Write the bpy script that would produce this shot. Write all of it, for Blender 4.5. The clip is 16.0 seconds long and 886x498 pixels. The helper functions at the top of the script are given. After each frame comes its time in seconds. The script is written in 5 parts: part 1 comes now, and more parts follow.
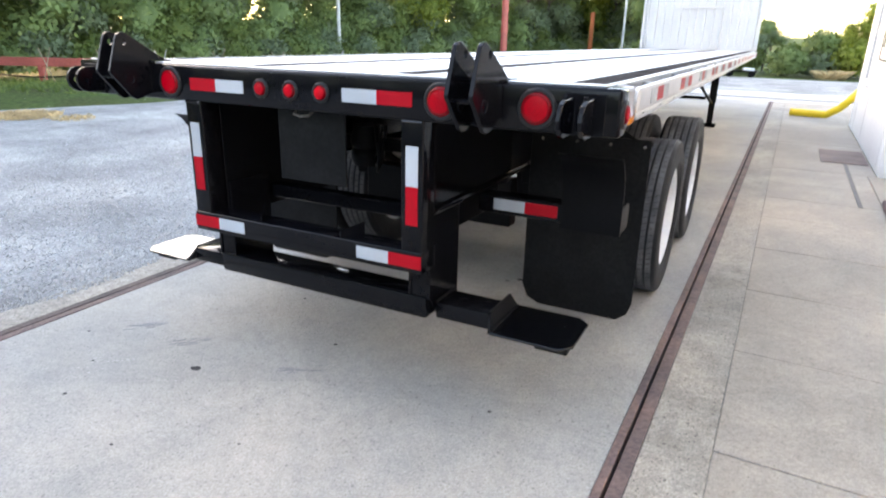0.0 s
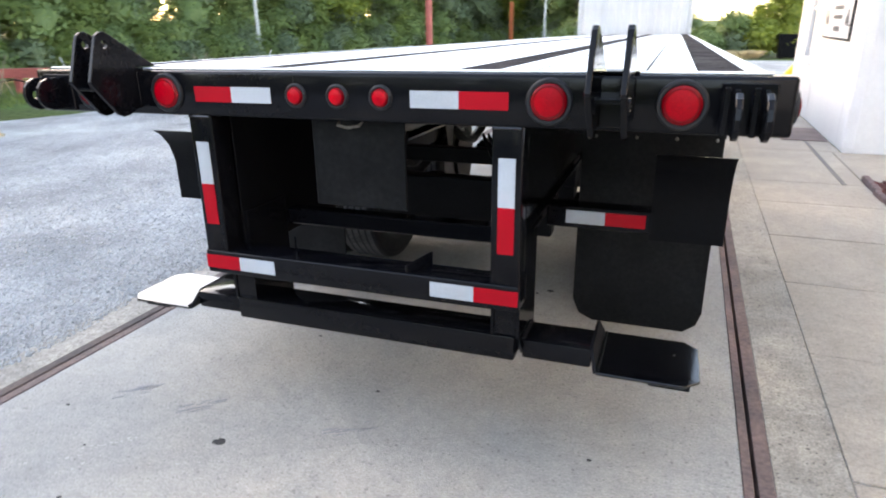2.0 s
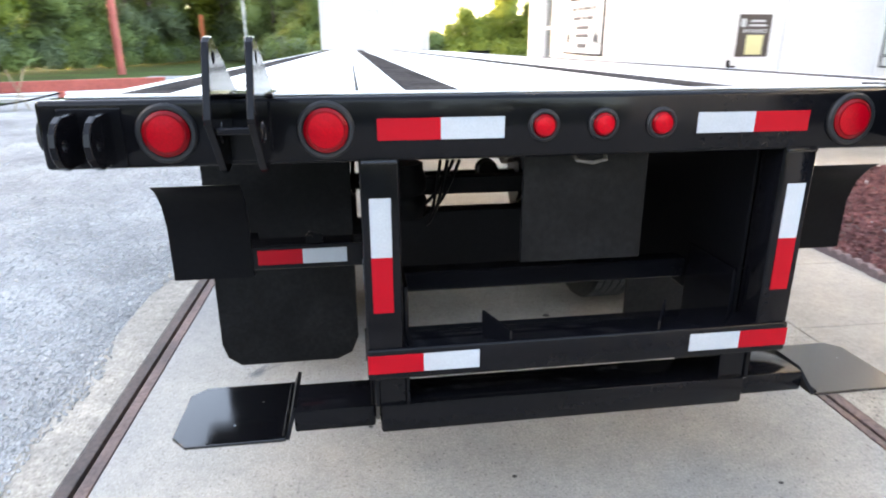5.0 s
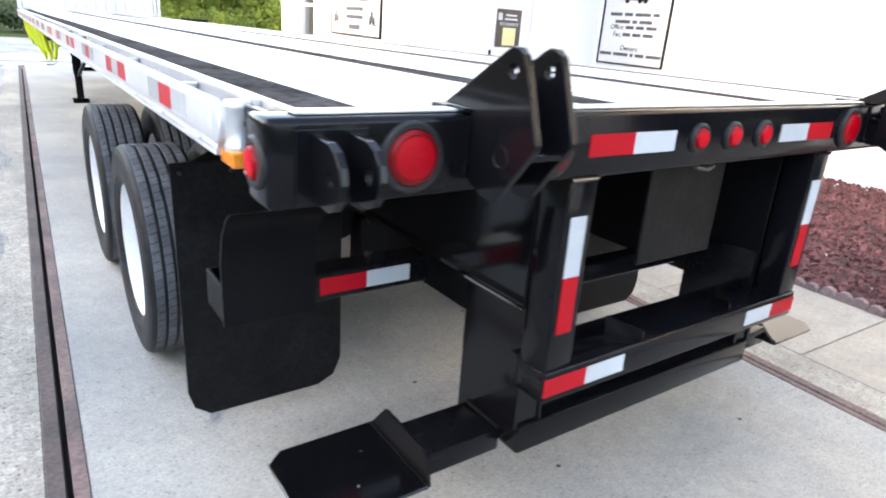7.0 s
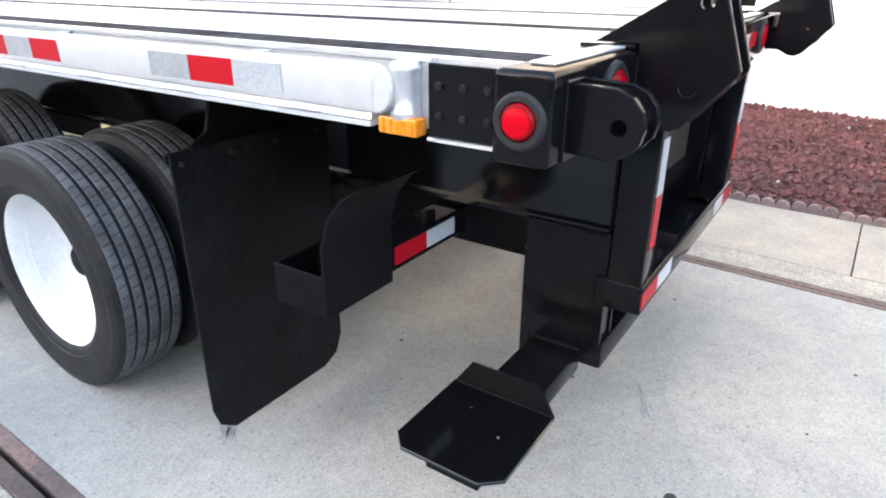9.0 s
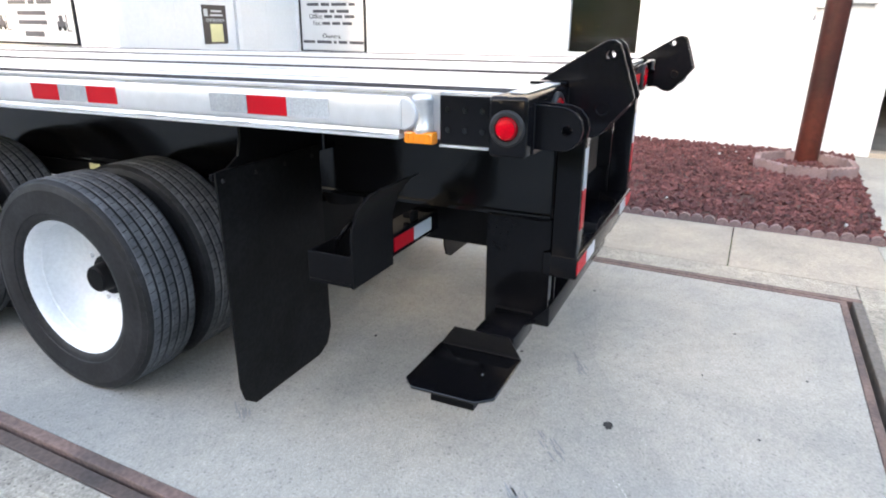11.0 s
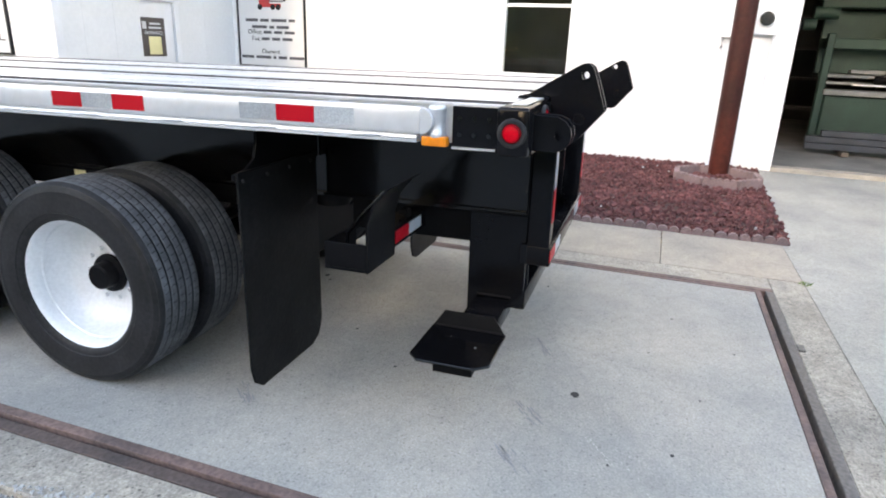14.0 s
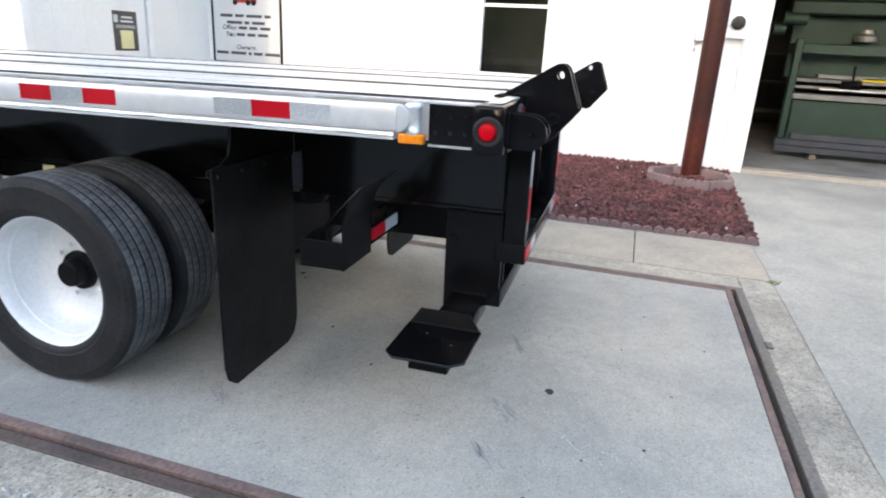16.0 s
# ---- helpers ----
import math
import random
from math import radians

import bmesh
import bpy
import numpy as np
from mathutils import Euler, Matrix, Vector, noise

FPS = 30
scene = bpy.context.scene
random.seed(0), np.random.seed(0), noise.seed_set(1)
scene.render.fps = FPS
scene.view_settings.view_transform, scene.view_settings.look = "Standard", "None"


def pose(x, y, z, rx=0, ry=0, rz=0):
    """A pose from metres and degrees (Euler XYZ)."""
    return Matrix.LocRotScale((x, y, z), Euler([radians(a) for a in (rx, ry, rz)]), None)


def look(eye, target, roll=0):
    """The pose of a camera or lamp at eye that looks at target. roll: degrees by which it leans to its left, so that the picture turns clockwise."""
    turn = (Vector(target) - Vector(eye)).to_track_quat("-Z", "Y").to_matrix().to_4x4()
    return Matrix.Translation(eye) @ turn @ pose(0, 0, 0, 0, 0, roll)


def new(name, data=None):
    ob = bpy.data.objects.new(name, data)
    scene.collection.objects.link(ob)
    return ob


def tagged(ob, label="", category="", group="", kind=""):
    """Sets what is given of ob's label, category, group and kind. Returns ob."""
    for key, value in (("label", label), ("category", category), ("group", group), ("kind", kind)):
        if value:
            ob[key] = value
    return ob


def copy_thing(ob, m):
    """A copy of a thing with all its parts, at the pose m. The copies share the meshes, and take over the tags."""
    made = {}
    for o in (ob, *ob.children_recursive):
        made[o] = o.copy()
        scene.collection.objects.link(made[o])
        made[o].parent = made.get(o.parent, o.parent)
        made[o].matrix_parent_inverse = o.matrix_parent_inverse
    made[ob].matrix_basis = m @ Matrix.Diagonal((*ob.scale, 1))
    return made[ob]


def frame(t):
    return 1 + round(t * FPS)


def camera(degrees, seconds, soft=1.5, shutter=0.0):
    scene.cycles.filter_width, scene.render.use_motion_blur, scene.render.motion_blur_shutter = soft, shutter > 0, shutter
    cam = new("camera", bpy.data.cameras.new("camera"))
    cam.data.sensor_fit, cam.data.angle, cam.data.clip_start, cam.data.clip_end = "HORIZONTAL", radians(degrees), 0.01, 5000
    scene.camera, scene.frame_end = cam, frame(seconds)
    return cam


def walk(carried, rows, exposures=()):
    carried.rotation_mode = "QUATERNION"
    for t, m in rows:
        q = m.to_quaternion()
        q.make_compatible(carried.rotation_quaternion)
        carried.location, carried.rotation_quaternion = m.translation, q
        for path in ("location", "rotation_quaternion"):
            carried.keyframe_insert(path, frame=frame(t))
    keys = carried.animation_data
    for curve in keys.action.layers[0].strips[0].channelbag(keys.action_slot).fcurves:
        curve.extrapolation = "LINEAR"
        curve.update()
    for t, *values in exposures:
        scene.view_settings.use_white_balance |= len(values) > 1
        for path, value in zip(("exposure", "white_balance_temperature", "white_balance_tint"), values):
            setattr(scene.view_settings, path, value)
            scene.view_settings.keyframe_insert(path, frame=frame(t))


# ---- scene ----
cam = camera(71.1, 16.0, soft=1.9, shutter=0.5)

PATH = [
    (0, (1.748, -1.936, 1.563), (0.859, -0.274, 0.896), 1.1),
    (0.5, (1.677, -1.918, 1.54), (0.787, -0.283, 0.809), 0.3),
    (1, (1.539, -1.815, 1.545), (0.635, -0.162, 0.874), -0.3),
    (1.5, (1.336, -1.743, 1.527), (0.538, -0.039, 0.85), 1.9),
    (2, (1.043, -1.761, 1.538), (0.362, -0.01, 0.854), -0.9),
    (2.5, (0.798, -1.7, 1.513), (0.306, 0.103, 0.801), -0.4),
    (3, (0.526, -1.649, 1.504), (0.176, 0.165, 0.74), 0.7),
    (3.5, (0.221, -1.659, 1.536), (0.041, 0.202, 0.825), -2.2),
    (4, (-0.052, -1.604, 1.526), (-0.206, 0.287, 0.895), -1.4),
    (4.5, (-0.276, -1.514, 1.541), (-0.349, 0.371, 0.878), -0.3),
    (4.7, (-0.399, -1.509, 1.527), (-0.356, 0.38, 0.872), 0.1),
    (6.8, (-1.538, -1.042, 1.556), (-0.535, 0.551, 0.88), 3.0),
    (7, (-1.617, -0.985, 1.558), (-0.56, 0.569, 0.873), 4.4),
    (7.5, (-1.736, -0.746, 1.536), (-0.654, 0.776, 0.82), 1.3),
    (8, (-1.891, -0.566, 1.534), (-0.635, 0.83, 0.845), 1.3),
    (8.5, (-2.082, -0.421, 1.53), (-0.669, 0.756, 0.744), -0.3),
    (9, (-2.187, -0.419, 1.526), (-0.68, 0.618, 0.717), 1.0),
    (9.2, (-2.238, -0.449, 1.536), (-0.717, 0.627, 0.808), -0.6),
    (11.3, (-2.903, -0.539, 1.559), (-1.199, 0.265, 0.888), 1.1),
    (11.5, (-2.965, -0.578, 1.561), (-1.261, 0.244, 0.911), 1.2),
    (12, (-3.077, -0.619, 1.569), (-1.373, 0.187, 0.899), 0.7),
    (12.5, (-3.143, -0.559, 1.571), (-1.391, 0.186, 0.958), 1.7),
    (13, (-3.191, -0.461, 1.57), (-1.433, 0.244, 0.927), 1.5),
    (13.5, (-3.218, -0.417, 1.568), (-1.431, 0.237, 0.955), 2.3),
    (14, (-3.229, -0.401, 1.564), (-1.428, 0.212, 0.945), 2.3),
    (14.5, (-3.239, -0.401, 1.568), (-1.421, 0.176, 0.964), 2.8),
    (15, (-3.239, -0.401, 1.567), (-1.429, 0.191, 0.954), 2.9),
    (15.5, (-3.241, -0.405, 1.561), (-1.443, 0.203, 0.932), 2.6),
    (16, (-3.238, -0.406, 1.561), (-1.414, 0.135, 0.943), 3.2),
]
walk(cam, [(t, look(e, g, r)) for t, e, g, r in PATH], [(0.0, 3.70, 8800, 17), (1.5, 3.73, 9000, 18), (3.0, 3.69, 9000, 18), (4.0, 3.95, 9050, 17), (4.7, 4.04, 9100, 17), (6.8, 4.05, 8800, 16), (9.2, 4.0, 8800, 16), (11.3, 3.64, 8600, 14), (12.5, 3.50, 8600, 14), (16.0, 3.37, 8550, 13)])


# ---- world and sun ----
SUN_EL, SUN_AZ = radians(13), radians(-80)      # azimuth measured from +y towards +x
world = bpy.data.worlds.new("sky")
scene.world = world
world.use_nodes = True
wn = world.node_tree.nodes
sky = wn.new("ShaderNodeTexSky")
sky.sky_type, sky.sun_disc = "NISHITA", False
sky.sun_elevation, sky.sun_rotation = SUN_EL, SUN_AZ
sky.air_density, sky.dust_density, sky.ozone_density = 0.8, 1.0, 1.2
wn["Background"].inputs["Strength"].default_value = 0.15
world.node_tree.links.new(sky.outputs["Color"], wn["Background"].inputs["Color"])
sun = new("sun", bpy.data.lights.new("sun", "SUN"))
sun.data.energy, sun.data.angle, sun.data.color = 0.5, radians(2), (1.0, 0.86, 0.66)
sd = Vector((math.sin(SUN_AZ) * math.cos(SUN_EL), math.cos(SUN_AZ) * math.cos(SUN_EL), math.sin(SUN_EL)))
sun.matrix_world = look(sd * 50, (0, 0, 0))


# ---- materials ----
def material(name, base, rough=0.5, metal=0.0, var=0.12, fine=60.0, coarse=2.5, bump=0.05, bump_scale=120.0, coat=0.0,
             tint=None, rough_var=0.08, island=0.0, per_object=0.0, spec=0.5):
    """A principled surface with colour variation at two scales, roughness variation and fine relief."""
    m = bpy.data.materials.new(name)
    m.use_nodes = True
    nt = m.node_tree
    b = nt.nodes["Principled BSDF"]
    b.inputs["Metallic"].default_value = metal
    b.inputs["Coat Weight"].default_value = coat
    b.inputs["Coat Roughness"].default_value = 0.08
    b.inputs["Specular IOR Level"].default_value = spec
    co = nt.nodes.new("ShaderNodeTexCoord")

    def noise_at(scale, detail=4.0):
        n = nt.nodes.new("ShaderNodeTexNoise")
        n.inputs["Scale"].default_value, n.inputs["Detail"].default_value = scale, detail
        nt.links.new(co.outputs["Object"], n.inputs["Vector"])
        return n.outputs["Fac"]

    def ramp(fac, lo, hi, c0, c1):
        r = nt.nodes.new("ShaderNodeValToRGB")
        r.color_ramp.elements[0].position, r.color_ramp.elements[1].position = lo, hi
        r.color_ramp.elements[0].color, r.color_ramp.elements[1].color = (*c0, 1), (*c1, 1)
        nt.links.new(fac, r.inputs["Fac"])
        return r.outputs["Color"]

    def mix(kind, fac, a, c):
        x = nt.nodes.new("ShaderNodeMix")
        x.data_type, x.blend_type = "RGBA", kind
        if isinstance(fac, float):
            x.inputs["Factor"].default_value = fac
        else:
            nt.links.new(fac, x.inputs["Factor"])
        nt.links.new(a, x.inputs["A"])
        nt.links.new(c, x.inputs["B"])
        return x.outputs["Result"]

    lo = tuple(c * (1 - var) for c in base)
    hi = tuple(min(1, c * (1 + var)) for c in base)
    if tint:
        lo = tint
    col = ramp(noise_at(coarse, 6.0), 0.35, 0.65, lo, hi)
    f = (1 - var * 1.2,) * 3
    col = mix("MULTIPLY", 1.0, col, ramp(noise_at(fine), 0.35, 0.65, f, (1, 1, 1)))
    if island or per_object:
        g = nt.nodes.new("ShaderNodeNewGeometry" if island else "ShaderNodeObjectInfo")
        k = island or per_object
        col = mix("MULTIPLY", 1.0, col, ramp(g.outputs["Random Per Island" if island else "Random"], 0.0, 1.0, (1 - k,) * 3, (1, 1, 1)))
    nt.links.new(col, b.inputs["Base Color"])
    mr = nt.nodes.new("ShaderNodeMapRange")
    mr.inputs["To Min"].default_value, mr.inputs["To Max"].default_value = max(0.02, rough - rough_var), min(1, rough + rough_var)
    nt.links.new(noise_at(coarse * 3), mr.inputs["Value"])
    nt.links.new(mr.outputs["Result"], b.inputs["Roughness"])
    if bump:
        bp = nt.nodes.new("ShaderNodeBump")
        bp.inputs["Strength"].default_value, bp.inputs["Distance"].default_value = bump, 0.01
        nt.links.new(noise_at(bump_scale), bp.inputs["Height"])
        nt.links.new(bp.outputs["Normal"], b.inputs["Normal"])
    return m


def concrete(name, warm, cool, pit=0.5, fleck=0.3, rough=0.88, grain=0.24, per_object=0.0, cloud=0.86):
    """Worn concrete: warm and cool mottling, faint cloudy stains, sandy grain, dark pits and pale flecks."""
    m = material(name, warm, rough, var=grain, fine=105, coarse=0.75, bump=0.35, bump_scale=150, tint=cool, per_object=per_object)
    nt = m.node_tree
    b = nt.nodes["Principled BSDF"]
    col = b.inputs["Base Color"].links[0].from_socket
    co = [n for n in nt.nodes if n.bl_idname == "ShaderNodeTexCoord"][0]

    def ramp(fac, lo, hi, c0, c1):
        r = nt.nodes.new("ShaderNodeValToRGB")
        r.color_ramp.elements[0].position, r.color_ramp.elements[1].position = lo, hi
        r.color_ramp.elements[0].color, r.color_ramp.elements[1].color = (*c0, 1), (*c1, 1)
        nt.links.new(fac, r.inputs["Fac"])
        return r.outputs["Color"]

    def times(a, c, kind="MULTIPLY", f=1.0):
        x = nt.nodes.new("ShaderNodeMix")
        x.data_type, x.blend_type = "RGBA", kind
        x.inputs["Factor"].default_value = f
        nt.links.new(a, x.inputs["A"])
        nt.links.new(c, x.inputs["B"])
        return x.outputs["Result"]

    for sc, d, lo, hi, dark in ((1.1, 9.0, 0.34, 0.60, cloud), (4.5, 8.0, 0.36, 0.62, cloud), (19.0, 6.0, 0.38, 0.58, cloud), (48.0, 3.0, 0.40, 0.56, cloud)):
        n = nt.nodes.new("ShaderNodeTexNoise")
        n.inputs["Scale"].default_value, n.inputs["Detail"].default_value, n.inputs["Roughness"].default_value = sc, d, 0.65
        nt.links.new(co.outputs["Object"], n.inputs["Vector"])
        col = times(col, ramp(n.outputs["Fac"], lo, hi, (dark, dark * 1.005, dark * 1.01), (1, 1, 1)))
    for sc, size, keep, c in ((48.0, 0.26, 0.55, (1 - pit, 1 - pit, 1 - pit)), (21.0, 0.17, 0.72, (1 - pit, 1 - pit, 1 - pit)), (34.0, 0.15, 0.72, (1 + fleck, 1 + fleck, 1 + fleck))):
        v = nt.nodes.new("ShaderNodeTexVoronoi")
        v.inputs["Scale"].default_value = sc
        nt.links.new(co.outputs["Object"], v.inputs["Vector"])
        sep = nt.nodes.new("ShaderNodeSeparateColor")
        nt.links.new(v.outputs["Color"], sep.inputs["Color"])
        g = nt.nodes.new("ShaderNodeMath")
        g.operation = "LESS_THAN"
        nt.links.new(sep.outputs["Red"], g.inputs[0])
        g.inputs[1].default_value = keep
        a = nt.nodes.new("ShaderNodeMath")
        a.operation = "ADD"
        nt.links.new(v.outputs["Distance"], a.inputs[0])
        nt.links.new(g.outputs[0], a.inputs[1])
        col = times(col, ramp(a.outputs[0], size * 0.6, size, c, (1, 1, 1)))
    nt.links.new(col, b.inputs["Base Color"])
    return m


BLACK = material("black_paint", (0.0056, 0.0056, 0.0070), 0.12, var=0.15, bump=0.015, bump_scale=60, spec=0.16)
GLOSS = material("glossy_black_plate", (0.004, 0.004, 0.0048), 0.11, var=0.15, bump=0.012, bump_scale=50, spec=0.58)
CHASSIS = material("chassis_black_enamel", (0.0045, 0.0045, 0.0055), 0.13, var=0.15, bump=0.02, bump_scale=40, spec=0.34)
BLACK_DULL = material("black_dull_paint", (0.0056, 0.0056, 0.0066), 0.40, var=0.2, bump=0.05, bump_scale=70, spec=0.07)
RUBBER = material("mud_flap_rubber", (0.0085, 0.0085, 0.0092), 0.42, var=0.45, bump=0.12, bump_scale=60, coarse=4, spec=0.14)
TYRE = material("tyre_sidewall_rubber", (0.0185, 0.0190, 0.0215), 0.55, var=0.30, bump=0.08, bump_scale=140, coarse=6, spec=0.2)
TREAD = material("dusty_tread_rubber", (0.135, 0.141, 0.153), 0.9, var=0.20, bump=0.12, bump_scale=140, coarse=9, tint=(0.095, 0.099, 0.107), spec=0.1)
ALU = material("deck_aluminium", (0.71, 0.715, 0.725), 0.40, metal=0.65, var=0.16, fine=16, bump=0.04, coarse=2.6, rough_var=0.10)
HEADB = material("headboard_aluminium", (0.62, 0.625, 0.63), 0.45, metal=0.25, var=0.06, bump=0.03, coarse=1.2)
ALU_RAIL = material("rail_aluminium", (0.57, 0.585, 0.605), 0.34, metal=0.35, var=0.06, bump=0.02, fine=25, coarse=1.2, rough_var=0.06)
STRIP = material("hardwood_nailer", (0.030, 0.029, 0.030), 0.9, var=0.4, fine=45, coarse=5, bump=0.4, bump_scale=60, tint=(0.095, 0.090, 0.088), spec=0.0)
WHITE_RIM = material("white_rim_enamel", (0.72, 0.74, 0.76), 0.32, var=0.08, bump=0.02, coat=0.15)
RED_LENS = material("red_lens", (0.52, 0.001, 0.010), 0.25, var=0.2, fine=220, bump=0.15, bump_scale=280, spec=0.14)
RED_RIM = material("dark_red_lens_rim", (0.24, 0.001, 0.005), 0.25, var=0.2, fine=220, bump=0.1, bump_scale=260, spec=0.2)
AMBER = material("amber_lens", (0.85, 0.24, 0.01), 0.2, var=0.1, bump=0.2, bump_scale=200, coat=0.5)
GROMMET = material("rubber_grommet", (0.016, 0.016, 0.018), 0.5, var=0.15, bump=0.03, spec=0.3)
TAPE_R = material("red_reflective_tape", (0.43, 0.003, 0.012), 0.4, var=0.06, fine=300, bump=0.1, bump_scale=320, spec=0.16)
TAPE_W = material("white_reflective_tape", (0.44, 0.475, 0.51), 0.35, var=0.12, fine=320, bump=0.12, bump_scale=320, coat=0.2)
TAPE_S = material("silver_reflective_tape", (0.34, 0.37, 0.395), 0.4, var=0.22, fine=170, bump=0.2, bump_scale=170, coat=0.2)
SPOOLM = material("spool_aluminium", (0.60, 0.62, 0.65), 0.34, metal=0.6, var=0.10, bump=0.03)
STEEL = material("bright_bolt_steel", (0.45, 0.45, 0.46), 0.35, metal=0.9, var=0.1)
SLAB = concrete("weighbridge_concrete", (0.440, 0.412, 0.362), (0.372, 0.364, 0.345), pit=0.30, fleck=0.20, grain=0.20, cloud=0.905)
WALKC = concrete("sidewalk_concrete", (0.485, 0.415, 0.340), (0.408, 0.358, 0.302), pit=0.22, fleck=0.2, grain=0.17, per_object=0.13, cloud=0.89)
APRONC = concrete("apron_concrete", (0.440, 0.412, 0.360), (0.385, 0.368, 0.333), pit=0.25, fleck=0.2, grain=0.2, cloud=0.9)
AGG = concrete("exposed_aggregate_concrete", (0.53, 0.465, 0.385), (0.44, 0.40, 0.345), pit=0.6, fleck=0.4, grain=0.3, cloud=0.8)
RUST = material("rusty_edge_steel", (0.18, 0.115, 0.10), 0.8, var=0.3, fine=50, coarse=4, bump=0.15, tint=(0.125, 0.09, 0.084))
KERBSTEEL = material("brown_kerb_steel", (0.105, 0.072, 0.062), 0.8, var=0.3, fine=50, coarse=4, bump=0.15, tint=(0.075, 0.058, 0.054))
DARKSTEEL = material("grey_edge_steel", (0.13, 0.115, 0.105), 0.7, var=0.3, fine=50, coarse=4, bump=0.15, tint=(0.17, 0.15, 0.13))
GAP = material("dark_gap", (0.012, 0.011, 0.010), 0.95, var=0.2, bump=0)
GRAVEL = concrete("limestone_gravel", (0.475, 0.468, 0.445), (0.395, 0.39, 0.378), pit=0.55, fleck=0.35, grain=0.48, rough=0.95, cloud=0.79)
STONE = material("gravel_stone", (0.53, 0.525, 0.51), 0.9, var=0.14, bump=0.2, island=0.30)
GRASS = material("grass_ground", (0.062, 0.100, 0.030), 0.95, var=0.45, fine=9, coarse=0.5, bump=0.9, bump_scale=26, tint=(0.085, 0.095, 0.038), spec=0.05)
ROAD = material("pale_road", (0.55, 0.54, 0.52), 0.9, var=0.12, fine=20, coarse=0.3, bump=0.1)
SIDING = material("white_painted_siding", (0.74, 0.74, 0.74), 0.5, var=0.04, fine=20, coarse=0.6, bump=0.03, bump_scale=30)
TRIM = material("white_trim_paint", (0.77, 0.77, 0.78), 0.45, var=0.04, bump=0.02)
MULCHBED = material("mulch_soil", (0.09, 0.04, 0.035), 0.95, var=0.4, fine=50, coarse=6, bump=0.7, bump_scale=50)
MULCH = material("red_lava_rock", (0.20, 0.07, 0.066), 0.92, var=0.25, fine=80, coarse=2.0, bump=0.4, bump_scale=90, island=0.55)
EDGING = material("pink_concrete_edging", (0.275, 0.185, 0.178), 0.9, var=0.22, fine=60, bump=0.2, per_object=0.2)
RUSTPOST = material("weathered_red_post", (0.070, 0.0145, 0.0095), 0.40, var=0.22, fine=18, coarse=1.4, bump=0.06, tint=(0.036, 0.010, 0.009), spec=0.22)
REDPAINT = material("faded_red_steel", (0.42, 0.09, 0.07), 0.6, var=0.2, fine=15, coarse=1.0)
ORANGE = material("orange_post_paint", (0.65, 0.16, 0.06), 0.6, var=0.12)
STRAW_WOOD = material("weathered_stick", (0.36, 0.29, 0.19), 0.85, var=0.2)
GREYPOLE = material("grey_pole", (0.45, 0.44, 0.42), 0.7, var=0.15)
YELLOW = material("yellow_sleeve", (0.78, 0.52, 0.02), 0.4, var=0.1, bump=0.02)
LIME = material("lime_webbing", (0.62, 0.70, 0.03), 0.7, var=0.15, fine=90)
BARK = material("bark", (0.14, 0.11, 0.085), 0.9, var=0.3, fine=25, bump=0.6, bump_scale=25)
GREENM = material("green_machine_enamel", (0.022, 0.050, 0.038), 0.5, var=0.15, coarse=2, spec=0.3)
MACHSTEEL = material("machine_steel", (0.22, 0.22, 0.215), 0.4, metal=0.6, var=0.2)
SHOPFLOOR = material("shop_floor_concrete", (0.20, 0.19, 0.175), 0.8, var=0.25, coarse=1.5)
METERGLASS = material("meter_glass", (0.03, 0.032, 0.035), 0.15, var=0.3, coat=0.4)
JOINT = material("dirty_joint_filler", (0.27, 0.245, 0.20), 0.95, var=0.35, fine=40, coarse=5, bump=0.3)
MACHBAR = material("dark_mill_steel", (0.05, 0.055, 0.065), 0.45, metal=0.3, var=0.2)
# dark tone stands in for the shade deep inside the workshop
SHOPDIM = material("shop_wall", (0.055, 0.05, 0.046), 0.8, var=0.3, coarse=1.0)
# for the added sheets behind the windows; the room's dimness is in the colour
DIMBACK = material("dim_room_wall", (0.11, 0.11, 0.105), 0.9, var=0.3, coarse=1.5)
SIGNW = material("white_sign_panel", (0.60, 0.61, 0.62), 0.45, var=0.02, bump=0)
SIGNK = material("black_sign_ink", (0.012, 0.012, 0.014), 0.6, var=0.1, bump=0, spec=0.2)
SIGNG = material("grey_sign_ink", (0.09, 0.09, 0.10), 0.6, var=0.1, bump=0, spec=0.2)
SIGNR = material("red_sign_ink", (0.45, 0.03, 0.03), 0.5, var=0.15, bump=0)
BROWN = material("brown_notice_board", (0.07, 0.055, 0.05), 0.5, var=0.15)
PAPER = material("cream_paper", (0.72, 0.66, 0.36), 0.8, var=0.05)
MAT = material("grey_door_mat", (0.10, 0.10, 0.10), 0.95, var=0.25, bump=0.4)
GRATE = material("brown_steel_plate", (0.16, 0.10, 0.085), 0.7, var=0.25)


